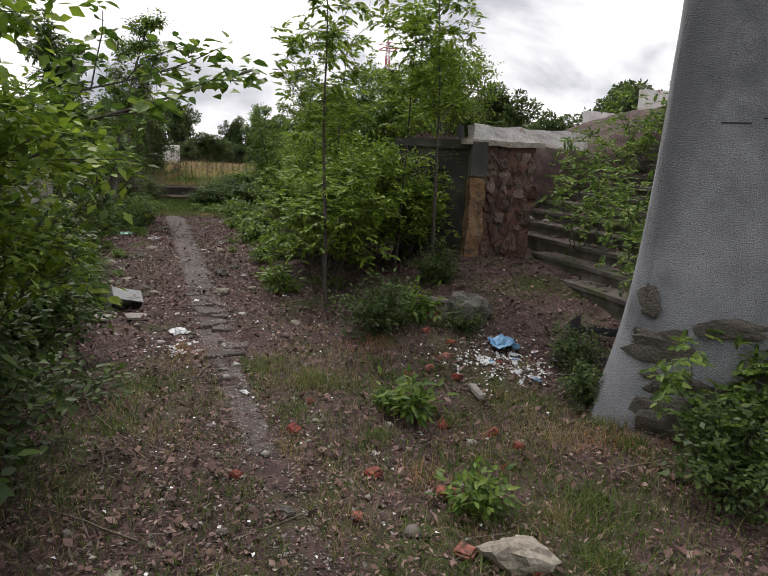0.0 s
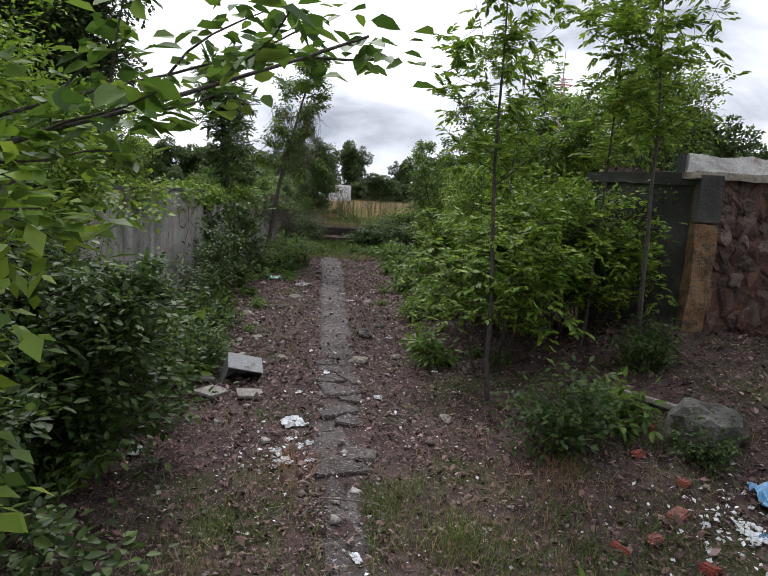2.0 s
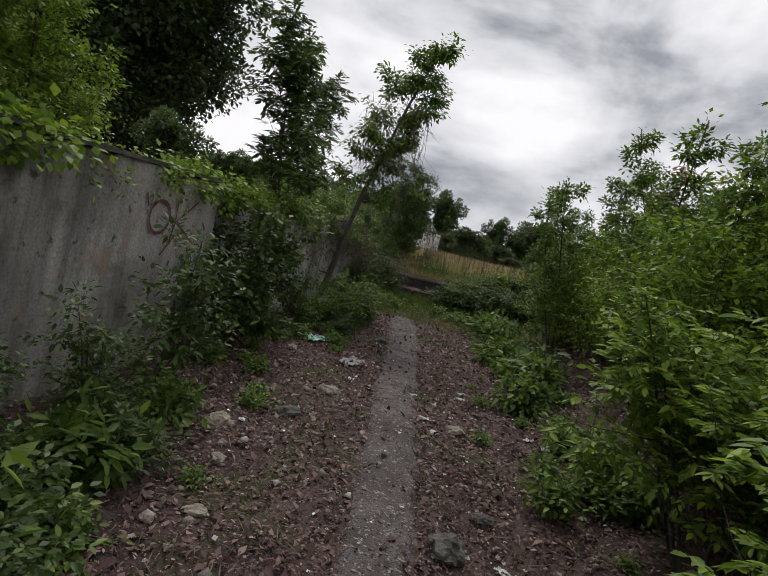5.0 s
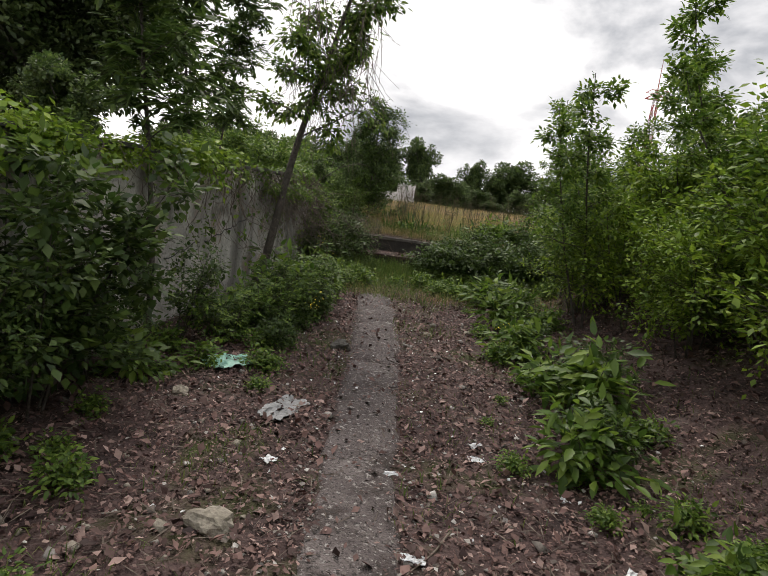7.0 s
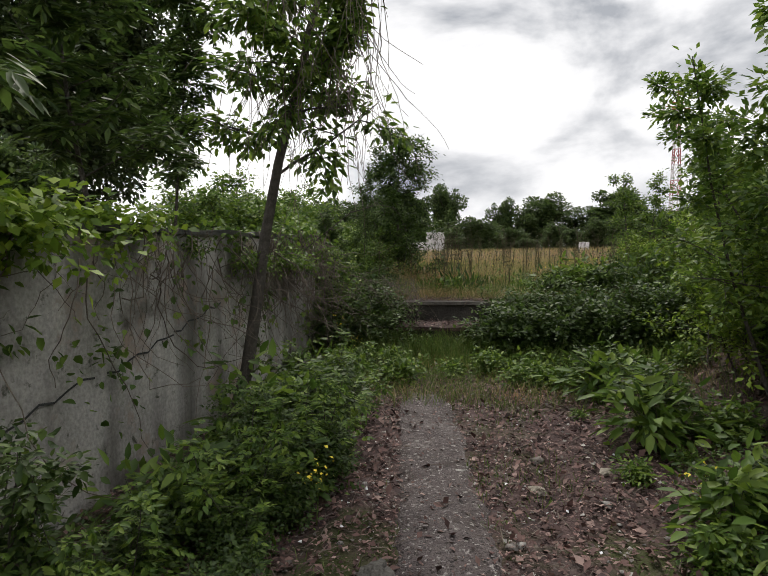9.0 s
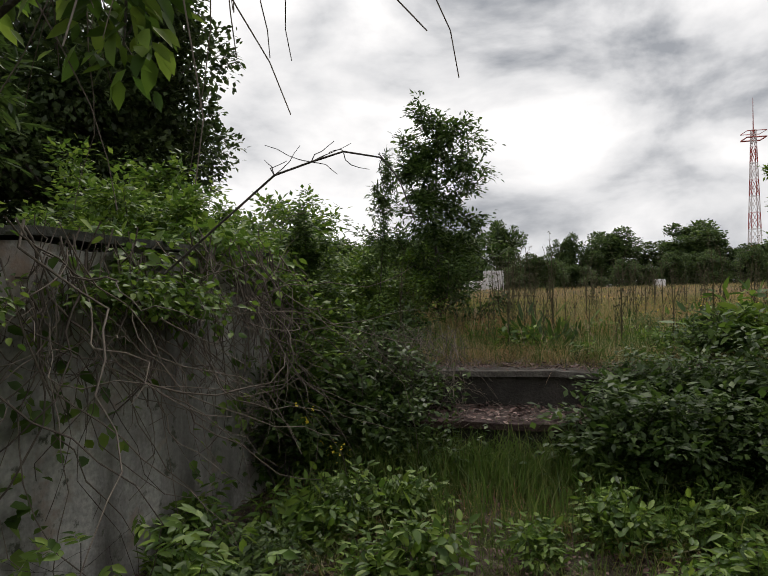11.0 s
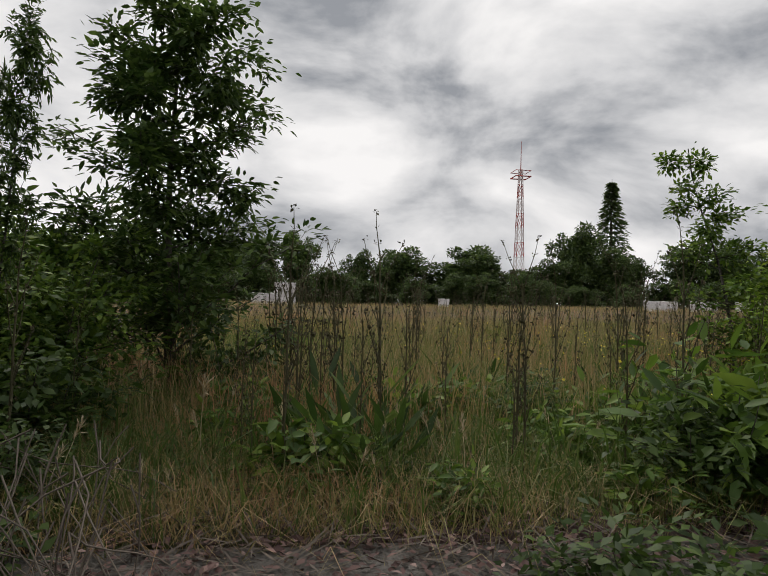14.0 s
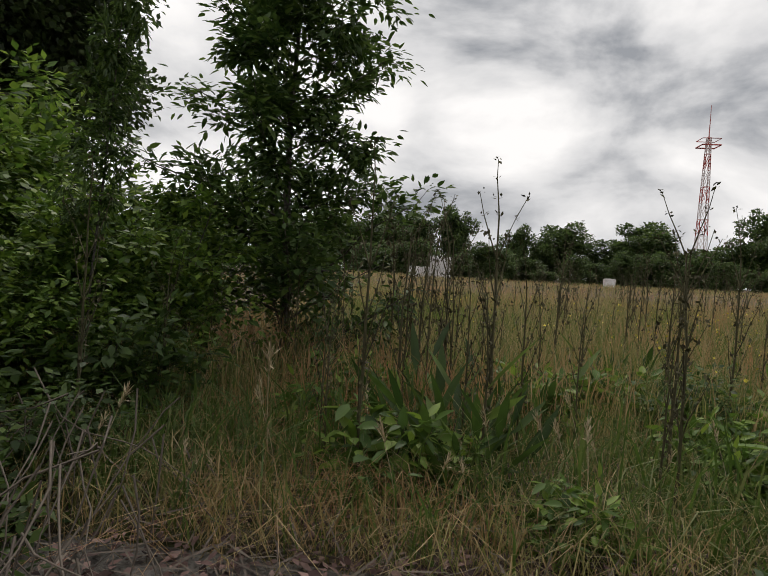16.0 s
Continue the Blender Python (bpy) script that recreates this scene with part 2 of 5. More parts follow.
M_LINE = mat("black_crack", [(0.03, 0.03, 0.03), (0.05, 0.05, 0.05)], 9, 0.9, 0)

RNG = np.random.default_rng(7)


# ---- builders ----
def smooth(a, b, v):
    v = np.clip((np.asarray(v, float) - a) / (b - a), 0, 1)
    return v * v * (3 - 2 * v)


def mesh(name, verts, faces, material, flat=True):
    me = bpy.data.meshes.new(name)
    me.from_pydata([tuple(v) for v in verts], [], faces)
    me.materials.append(material)
    if not flat:
        me.polygons.foreach_set("use_smooth", [True] * len(me.polygons))
    me.update()
    return me


def fast_mesh(name, verts, loops, sizes, material):
    """A mesh from arrays: corner indices and the number of corners of each face."""
    me = bpy.data.meshes.new(name)
    verts, loops, sizes = np.asarray(verts, np.float32), np.asarray(loops, np.int32), np.asarray(sizes, np.int32)
    me.vertices.add(len(verts))
    me.vertices.foreach_set("co", verts.ravel())
    me.loops.add(len(loops))
    me.loops.foreach_set("vertex_index", loops)
    me.polygons.add(len(sizes))
    me.polygons.foreach_set("loop_start", np.concatenate([[0], np.cumsum(sizes)[:-1]]).astype(np.int32))
    me.materials.append(material)
    me.update(calc_edges=True)
    me.validate()
    return me


def thing(name, label, category, at=(0, 0, 0), group="", kind=""):
    ob = new(name)
    ob.location = at
    return tagged(ob, label, category, group, kind)


def child(name, me, parent, label="", at=None):
    ob = new(name, me)
    ob.parent = parent
    if at is not None:
        ob.matrix_basis = at
    if label:
        tagged(ob, label)
    return ob


def part(name, bm, material, parent, label=""):
    me = bpy.data.meshes.new(name)
    bm.to_mesh(me)
    bm.free()
    me.materials.append(material)
    return child(name, me, parent, label)


def box_bm(x0, x1, y0, y1, z0, z1, bevel=0.01, rough=0.0, cuts=0):
    bm = bmesh.new()
    bmesh.ops.create_cube(bm, size=1, matrix=Matrix.LocRotScale(((x0 + x1) / 2, (y0 + y1) / 2, (z0 + z1) / 2), None, (x1 - x0, y1 - y0, z1 - z0)))
    if cuts:
        bmesh.ops.subdivide_edges(bm, edges=bm.edges[:], cuts=cuts, use_grid_fill=True)
    elif bevel:
        bmesh.ops.bevel(bm, geom=bm.edges[:], offset=bevel, segments=2, affect="EDGES")
    if rough:
        for v in bm.verts:
            v.co += noise.noise_vector(v.co * 3.1) * rough + noise.noise_vector(v.co * 11) * rough * 0.4
    return bm


def lump_bm(size, seed, sub=2, rough=0.25):
    bm = bmesh.new()
    bmesh.ops.create_icosphere(bm, subdivisions=sub, radius=0.5)
    for v in bm.verts:
        p = v.co + Vector((seed * 3.7, seed, 0))
        v.co *= 1 + rough * noise.noise(p * 2.2) + rough * 0.5 * noise.noise(p * 5)
        v.co = Vector((round(v.co.x * 5) / 5 * 0.4 + v.co.x * 0.6, round(v.co.y * 4) / 4 * 0.4 + v.co.y * 0.6, v.co.z))
        v.co.x, v.co.y, v.co.z = v.co.x * size[0], v.co.y * size[1], v.co.z * size[2]
    return bm


def tubes(lines, sides=5):
    """Arrays of tapered tubes along polylines of (points, radius at foot, radius at tip)."""
    V, L, S, base = [], [], [], 0
    ang = np.arange(sides) * 2 * np.pi / sides
    for pts, r0, r1 in lines:
        pts = np.asarray(pts, float)
        n = len(pts)
        d = np.gradient(pts, axis=0)
        d /= np.linalg.norm(d, axis=1, keepdims=True) + 1e-9
        ref = np.where(np.abs(d[:, 2:3]) > 0.9, np.array([[1.0, 0, 0]]), np.array([[0, 0, 1.0]]))
        u = np.cross(d, ref)
        u /= np.linalg.norm(u, axis=1, keepdims=True) + 1e-9
        w = np.cross(d, u)
        r = np.linspace(r0, r1, n)[:, None, None]
        ring = pts[:, None] + r * (u[:, None] * np.cos(ang)[None, :, None] + w[:, None] * np.sin(ang)[None, :, None])
        V.append(ring.reshape(-1, 3))
        for i in range(n - 1):
            for j in range(sides):
                k = (j + 1) % sides
                L += [base + i * sides + j, base + i * sides + k, base + (i + 1) * sides + k, base + (i + 1) * sides + j]
                S.append(4)
        base += n * sides
    return np.concatenate(V), L, S


def leaves(P, D, size, width, rng, fold=0.25, simple=False, droop=0.2):
    """Arrays of folded pointed leaves at places P, pointing along D."""
    n = len(P)
    D = D + np.array([0, 0, -droop])
    D = D / (np.linalg.norm(D, axis=1, keepdims=True) + 1e-9)
    side = np.cross(D, np.array([0, 0, 1.0])) + rng.normal(0, 0.35, (n, 3))
    side -= D * (side * D).sum(1, keepdims=True)
    side /= np.linalg.norm(side, axis=1, keepdims=True) + 1e-9
    up = np.cross(side, D)
    s = (size * rng.uniform(0.6, 1.25, n))[:, None]
    w = s * width * 0.5
    f = w * fold
    if simple:
        V = np.stack([P, P + D * s * 0.45 + side * w + up * f, P + D * s, P + D * s * 0.45 - side * w + up * f], 1).reshape(-1, 3)
        idx = (np.arange(n) * 4)[:, None] + np.array([0, 3, 2, 1])
        return V, idx.ravel(), np.full(n, 4)
    V = np.stack([P, P + D * s * 0.28 + side * w * 0.9 + up * f, P + D * s * 0.65 + side * w * 0.75 + up * f * 0.6, P + D * s - up * f * 0.8,
                  P + D * s * 0.65 - side * w * 0.75 + up * f * 0.6, P + D * s * 0.28 - side * w * 0.9 + up * f], 1).reshape(-1, 3)
    idx = (np.arange(n) * 6)[:, None] + np.array([0, 3, 2, 1, 0, 5, 4, 3])
    return V, idx.ravel(), np.full(2 * n, 4)


def bend(p0, d, length, n, rng, wob, lift):
    pts, p, d = [np.array(p0, float)], np.array(p0, float), np.array(d, float)
    for _ in range(n):
        d = d + rng.normal(0, wob, 3) + np.array([0, 0, lift])
        d /= np.linalg.norm(d)
        p = p + d * length / n
        pts.append(p)
    return np.array(pts)


def grow(h, spread, stems, n_leaf, size, width, seed, low=0.15, lean=(0, 0), pinnate=False, trunk_r=0.03, rise=0.35, branches=11, simple=False, droop=0.2, shape=0.6, quad=False):
    """A woody plant: tapered stems, side limbs, twigs, and leaves along the twigs. Returns wood arrays and leaf arrays."""
    rng = np.random.default_rng(seed)
    wood, twigs = [], []
    fine_wood = not simple and h > 0.8
    for s in range(stems):
        a = rng.uniform(0, 6.283)
        off = 0.0 if stems == 1 else 0.12 * spread
        d0 = np.array([np.cos(a) * 0.35 * (stems > 1) + lean[0], np.sin(a) * 0.35 * (stems > 1) + lean[1], 1.0])
        hh = h * (rng.uniform(0.65, 1.0) if stems > 1 else 1.0)
        st = bend((np.cos(a) * off, np.sin(a) * off, -0.05), d0 / np.linalg.norm(d0), hh, 9, rng, 0.05, 0.02)
        wood.append((st, trunk_r * (0.75 if stems > 1 else 1), trunk_r * 0.18))
        for b in range(branches):
            f = low + (0.98 - low) * (b + rng.uniform(0, 1)) / branches
            k = f * 9
            i = min(int(k), 8)
            p = st[i] + (st[i + 1] - st[i]) * (k - i)
            aa = b * 2.4 + rng.uniform(-0.5, 0.5) + s
            ln = spread * rng.uniform(0.6, 1.1) * (1 - shape * f)
            br = bend(p, (np.cos(aa), np.sin(aa), rise * rng.uniform(0.3, 1.6)), ln, 5, rng, 0.13, 0.02)
            wood.append((br, trunk_r * 0.32 * (1.1 - f), trunk_r * 0.07))
            twigs.append(br)
            for q in range(4):
                j = rng.integers(1, 5)
                tw = bend(br[j], br[j] - br[j - 1] + rng.normal(0, 0.09 * spread, 3), ln * rng.uniform(0.25, 0.5), 3, rng, 0.25, 0.0)
                fine_wood and wood.append((tw, trunk_r * 0.1, trunk_r * 0.05))
                twigs.append(tw)
        twigs.append(st[6:])
    W = tubes(wood, 4 if fine_wood else 3)
    per = max(1, n_leaf // len(twigs))
    P, D = [], []
    for tw in twigs:
        t = rng.uniform(0.15, 1.05, per) * (len(tw) - 1)
        i = np.clip(t.astype(int), 0, len(tw) - 2)
        ax = tw[i + 1] - tw[i]
        p = tw[i] + ax * (t - i)[:, None]
        ax = ax / (np.linalg.norm(ax, axis=1, keepdims=True) + 1e-9)
        r = rng.normal(0, 1, (per, 3)) * np.array([1, 1, 0.45])
        r /= np.linalg.norm(r, axis=1, keepdims=True) + 1e-9
        if pinnate:
            c = 8
            q = np.repeat(p[: max(1, per // c)], c, 0)
            dd = np.repeat(r[: max(1, per // c)] + 0.4 * ax[: max(1, per // c)], c, 0)
            dd /= np.linalg.norm(dd, axis=1, keepdims=True)
            step = np.tile(np.array([0.35, 0.35, 0.75, 0.75, 1.15, 1.15, 1.5, 1.6]), len(q) // c)[:, None] * size * 0.95
            sg = np.tile(np.array([1, -1, 1, -1, 1, -1, 0.2, -0.2]), len(q) // c)[:, None]
            sd = np.cross(dd, np.array([0, 0, 1.0]))
            P.append(q + dd * step + np.array([0, 0, -0.12]) * step)
            D.append(dd * 0.55 + sd * sg)
        else:
            P.append(p + r * size * rng.uniform(0.2, 1.3, (per, 1)) + rng.normal(0, 0.03 * spread, (per, 3)))
            D.append(r + 0.5 * ax)
    P, D = np.concatenate(P), np.concatenate(D)
    return W, leaves(P, D, size, width, rng, simple=simple or quad, droop=droop)


def plant(name, label, category, at, leaf_material, group="", wood_name="trunk", **kw):
    W, Lf = grow(**kw)
    ob = thing(name, label, category, at, group)
    child(wood_name, fast_mesh(wood_name, *W, M_BARK), ob)
    child("crown", fast_mesh("crown", *Lf, leaf_material), ob)
    return ob


def turned(x, y, z, a=0, s=1.0, sz=None):
    return Matrix.LocRotScale((x, y, z), Euler((0, 0, radians(a))), (s, s, sz or s))


def again(ob, x, y, z, a=0, s=1.0, label=""):
    """A copy of a plant, turned and scaled."""
    o = copy_thing(ob, Matrix.Identity(4))
    o.matrix_basis = turned(x, y, z, a, s)
    if label:
        o["label"] = label
    return o


def level(x, y):
    """Height of the ground."""
    x, y = np.asarray(x, float), np.asarray(y, float)
    z = 0.16 * smooth(-0.5, 4.5, y) + 0.04 * smooth(6, 11, y)
    z = z + 0.5 * smooth(1.1, 4.0, x) * smooth(-2.6, 1.2, y) * (1 - 0.5 * smooth(4, 9, y))
    bank = smooth(1.3, 3.6, x - 0.4 * smooth(5, 10, y)) * smooth(3.0, 4.5, y)
    z = z + 0.55 * bank
    z = np.where(x < -2.3, z + 1.15 * smooth(-2.3, -2.5, x) * smooth(-6, -3, y), z)
    terr = smooth(3.6, 4.2, x) * smooth(3.5, 3.8, y)
    z = z + 1.15 * terr * (1 - 0.6 * smooth(6, 13, y)) * (1 - smooth(14, 30, y))
    z = z + smooth(7.5, 10, x) * (1 - smooth(10, 14, y)) * smooth(-4, 3, y) * 1.0
    field = 0.85 + 0.006 * np.clip(y - 13, 0, 90) + 0.014 * np.clip(x - 3, 0, 60) * smooth(16, 40, y)
    return z + (field - z) * smooth(13.1, 13.3, y)


def bumpy(x, y):
    return 0.025 * np.sin(x * 2.1 + 1.3 * np.sin(y * 1.7)) * np.sin(y * 1.9 + x) + 0.012 * np.sin(x * 7.3 + y * 2.2) * np.sin(y * 6.1 - x * 3)


def ground_z(x, y):
    return float(level(x, y) + bumpy(x, y))


# ---- ground ----
def axis(lo, hi, step, far):
    mid = np.arange(lo, hi + 1e-6, step)
    out = np.array([1, 2.5, 5, 9, 15, 25, 40, 65, 110, 200, 400, far])
    return np.concatenate([(lo - out)[::-1], mid, hi + out])


gx, gy = axis(-4.5, 9.5, 0.1, 1500), axis(-9, 16, 0.1, 1500)
GX, GY = np.meshgrid(gx, gy)
GZ = level(GX, GY) + bumpy(GX, GY) + RNG.normal(0, 0.006, GX.shape)
nx, ny = len(gx), len(gy)
ii = (np.arange(ny - 1)[:, None] * nx + np.arange(nx - 1)[None, :]).ravel()
quads = np.stack([ii, ii + 1, ii + nx + 1, ii + nx], 1)
ground = new("ground", fast_mesh("ground", np.stack([GX, GY, GZ], -1).reshape(-1, 3), quads.ravel(), np.full(len(quads), 4), M_LITTER))
tagged(ground, "brown soil strewn with dead leaves and rubble", "ground", kind="structure")


# ---- worn concrete path: a thin broken strip ----
def path_x(y):
    return np.interp(y, [-6, -1.7, -0.5, 2.4, 5.3, 8, 10.3, 11], [0.8, 0.46, 0.38, 0.22, 0.04, -0.1, -0.3, -0.35])


def path_w(y):
    return np.interp(y, [-6, -3, -1.7, -0.5, 2.4, 5.3, 8, 10.3, 10.9], [0.05, 0.1, 0.13, 0.13, 0.2, 0.22, 0.26, 0.25, 0.1])


path = thing("path", "narrow worn concrete footpath with crumbling edges", "path", kind="structure")


def slab(y0, y1, seed, lip=0.022, wide=1.0):
    """A cast strip with ragged crumbling edges, following the ground."""
    n = max(3, int((y1 - y0) / 0.045))
    V, F = [], []
    cols = 13
    for i, y in enumerate(np.linspace(y0, y1, n)):
        c, w = path_x(y), path_w(y) * wide
        left = w * (1 + 0.22 * noise.noise(Vector((y * 2.3, seed, 0))) + 0.13 * noise.noise(Vector((y * 9, seed, 3))))
        right = w * (1 + 0.25 * noise.noise(Vector((y * 2.7, seed, 7))) + 0.16 * noise.noise(Vector((y * 10, seed, 5))))
        for j in range(cols):
            f = j / (cols - 1)
            x = c - left + f * (left + right)
            edge = min(f, 1 - f) * 2
            up = lip * min(1, edge * 3) - 0.03 * (edge == 0) - (0.025 if i in (0, n - 1) else 0)
            yy = y + (0.07 * noise.noise(Vector((x * 7, seed, y))) if i in (0, n - 1) else 0)
            V.append((x, yy, ground_z(x, y) + up + 0.008 * noise.noise(Vector((x * 6, y * 6, 1))) + 0.004 * noise.noise(Vector((x * 23, y * 23, 1)))))
    for i in range(n - 1):
        for j in range(cols - 1):
            a = i * cols + j
            F.append((a, a + 1, a + cols + 1, a + cols))
    return mesh("slab", V, F, M_PATH, flat=False)


def broken_slab(x, y, r, seed):
    """A loose angular piece of the broken strip."""
    rng = np.random.default_rng(seed)
    n = 7
    ang = np.sort(rng.uniform(0, 6.283, n) * 0.35 + np.arange(n) * 6.283 / n * 0.9)
    rad = r * rng.uniform(0.75, 1.15, n)
    z = ground_z(x, y)
    tx, ty = rng.normal(0, 0.05, 2)
    V = []
    for k, h_ in ((1.0, -0.04), (1.0, 0.006), (0.93, 0.018)):
        V += [(x + math.cos(a) * q * k, y + math.sin(a) * q * k * 1.15, z + h_ + math.cos(a) * q * tx + math.sin(a) * q * ty) for a, q in zip(ang, rad)]
    F = [(b * n + i, b * n + (i + 1) % n, (b + 1) * n + (i + 1) % n, (b + 1) * n + i) for b in range(2) for i in range(n)]
    return mesh("slab", V, F + [tuple(range(2 * n, 3 * n))], M_PATH)


for k, (a, b, lip, wide) in enumerate(((-2.7, -0.75, 0.006, 0.9), (1.75, 4.1, 0.022, 1.0), (4.09, 7.3, 0.022, 1.0), (7.29, 10.75, 0.022, 1.0))):
    child("slab", slab(a, b, k, lip, wide), path)
rs = np.random.default_rng(41)
y = -0.7
k = 0
while y < 1.75:
    r_ = rs.uniform(0.13, 0.19)
    for sx in ((-0.5, 0.55) if k % 2 else (0.05,)):
        child("slab", broken_slab(float(path_x(y)) + sx * 0.2 + rs.normal(0, 0.02), y + rs.normal(0, 0.03), r_ * (0.8 if k % 2 else 1.1), 100 + k * 3 + int(sx > 0)), path)
    y += r_ * 1.45
    k += 1

# ---- plaster walls west of the path ----
def plaster_wall(name, x0, y0, x1, y1, top, label):
    """A rendered wall along a line, 0.3 m thick, with an uneven coping."""
    ob = thing(name, label, "wall", kind="structure")
    ln = math.hypot(x1 - x0, y1 - y0)
    n, m_ = max(2, int(ln / 0.12)), 14
    d = np.array([(x1 - x0) / ln, (y1 - y0) / ln])
    nrm = np.array([d[1], -d[0]])
    V, F = [], []
    for i in range(n + 1):
        px, py = x0 + d[0] * ln * i / n, y0 + d[1] * ln * i / n
        t = top + 0.02 * math.sin(px * 5 + py * 3.1) + 0.015 * math.sin(py * 11)
        for j in range(m_ + 1):
            z = -0.3 + (t + 0.3) * j / m_
            o = 0.008 * noise.noise(Vector((px * 2, py * 2, z * 2))) + 0.004 * noise.noise(Vector((px * 9, py * 9, z * 9)))
            V.append((px + nrm[0] * o, py + nrm[1] * o, z))
        V.append((px - nrm[0] * 0.3, py - nrm[1] * 0.3, t))
        V.append((px - nrm[0] * 0.3, py - nrm[1] * 0.3, -0.3))
    w = m_ + 3
    for i in range(n):
        for j in range(w - 1):
            a = i * w + j
            F.append((a, a + w, a + w + 1, a + 1))
    F.append(tuple(range(w)))
    F.append(tuple(reversed(range(n * w, n * w + w))))
    child("wall_body", mesh("wall_body", V, F, M_WALL), ob)
    bm = bmesh.new()
    bmesh.ops.create_cube(bm, size=1, matrix=Matrix.LocRotScale(((x0 + x1) / 2 - nrm[0] * 0.13, (y0 + y1) / 2 - nrm[1] * 0.13, top + 0.025), Euler((0, 0, math.atan2(d[1], d[0]))), (ln, 0.33, 0.035)))
    bmesh.ops.subdivide_edges(bm, edges=[e_ for e_ in bm.edges if e_.calc_length() > 1], cuts=30)
    for v in bm.verts:
        v.co += noise.noise_vector(v.co * 5) * 0.02
    part("coping", bm, M_DARKC, ob)
    return ob


wall_a = plaster_wall("wall_west", -2.25, -7.0, -2.02, 5.15, 1.70, "grey plaster garden wall with dark water streaks and graffiti")
wall_b = plaster_wall("wall_west_far", -2.2, 5.25, -1.72, 12.2, 1.66, "cracked pale plaster wall hung with dead creepers")


def stroke(pts, width, parent, name="graffiti_line", material=None, plane_x=None):
    """A flat painted line on a west wall: points of (y, z)."""
    V, F = [], []
    for i, (y, z) in enumerate(pts):
        a, b = pts[max(0, i - 1)], pts[min(len(pts) - 1, i + 1)]
        dy, dz = b[0] - a[0], b[1] - a[1]
        ln = math.hypot(dy, dz) or 1
        oy, oz = -dz / ln * width / 2, dy / ln * width / 2
        x = plane_x(y)
        V += [(x, y + oy, z + oz), (x, y - oy, z - oz)]
    for i in range(len(pts) - 1):
        F.append((2 * i, 2 * i + 1, 2 * i + 3, 2 * i + 2))
    return child(name, mesh(name, V, F, material or M_INK), parent)


def wall_a_x(y):
    return -2.25 + 0.23 * (y + 7) / 12.15 + 0.014


def wall_b_x(y):
    return -2.2 + 0.48 * (y - 5.25) / 6.95 + 0.014


def arc(cy, cz, ry, rz, a0, a1, n=14):
    return [(cy + ry * math.cos(radians(a0 + (a1 - a0) * i / n)), cz + rz * math.sin(radians(a0 + (a1 - a0) * i / n))) for i in range(n + 1)]


stroke(arc(4.1, 1.33, 0.16, 0.13, 20, 390), 0.022, wall_a, plane_x=wall_a_x)
stroke([(4.35, 1.48), (4.36, 1.3), (4.3, 1.1)], 0.022, wall_a, plane_x=wall_a_x)
stroke([(4.72, 1.5), (4.38, 1.31), (4.75, 1.12)], 0.022, wall_a, plane_x=wall_a_x)
stroke([(4.2, 1.02), (4.4, 1.2), (4.5, 1.0), (4.62, 1.14), (4.75, 0.95)], 0.02, wall_a, plane_x=wall_a_x)
stroke([(3.85, 1.5), (3.9, 1.4)], 0.02, wall_a, plane_x=wall_a_x)
for a0, z0 in ((7.5, 0.75), (8.3, 0.86), (9.0, 1.0)):
    stroke([(a0 + k * 0.1, z0 + 0.02 * k + 0.02 * math.sin(k * 2.3 + a0)) for k in range(8)], 0.012, wall_b, "crack", M_LINE, wall_b_x)

# ---- retaining wall, rubble pier and stairs on the east side ----
ret = thing("wall_east", "dark damp concrete retaining wall with a ragged top", "wall", kind="structure")
part("wall_body", box_bm(1.75, 2.9, 0, 0.35, -0.4, 1.98, rough=0.02, cuts=12), M_DARKC, ret)
part("coping", box_bm(1.7, 2.9, -0.05, 0.4, 1.98, 2.1, rough=0.02, cuts=8), M_DARKC, ret)
ret.matrix_basis = turned(1.75, 3.6, 0.05, -43)
pier = thing("rubble_pier", "broken stone pier with exposed reddish rubble and ochre brick corner", "pier")
part("core", box_bm(3.8, 4.75, 1.52, 2.3, -0.2, 2.08, rough=0.04, cuts=7), M_STONE, pier)
part("render_face", box_bm(3.74, 3.98, 1.44, 1.52, 1.66, 2.12, rough=0.012, cuts=4), M_DARKC, pier)
part("cap", box_bm(3.7, 4.85, 1.44, 2.35, 2.08, 2.15, rough=0.03, cuts=7), M_PALE, pier)
part("ochre_corner", box_bm(3.75, 3.97, 1.43, 1.56, 0.3, 1.64, rough=0.045, cuts=9), M_ORANGE, pier)
rs = np.random.default_rng(3)
stone_meshes = []
for k in range(6):
    bm = lump_bm((0.15, 0.07, 0.2), k + 2, 2, 0.9)
    me = bpy.data.meshes.new("stone")
    bm.to_mesh(me)
    bm.free()
    me.materials.append(M_STONE)
    stone_meshes.append(me)
for r_ in range(17):
    for c_ in range(8):
        child("stone", stone_meshes[rs.integers(6)], pier, at=Matrix.LocRotScale((4.02 + c_ * 0.1 + rs.uniform(-0.06, 0.06), 1.53 + rs.uniform(-0.04, 0.035), 0.28 + r_ * 0.106 + rs.uniform(-0.05, 0.05)), Euler((rs.uniform(-0.4, 0.4), rs.uniform(-0.5, 0.5), rs.uniform(-0.5, 0.5))), Vector((rs.uniform(0.5, 1.3), rs.uniform(0.7, 1.5), rs.uniform(0.5, 1.4)))))
post = thing("iron_post", "short rusty iron post on the wall", "post")
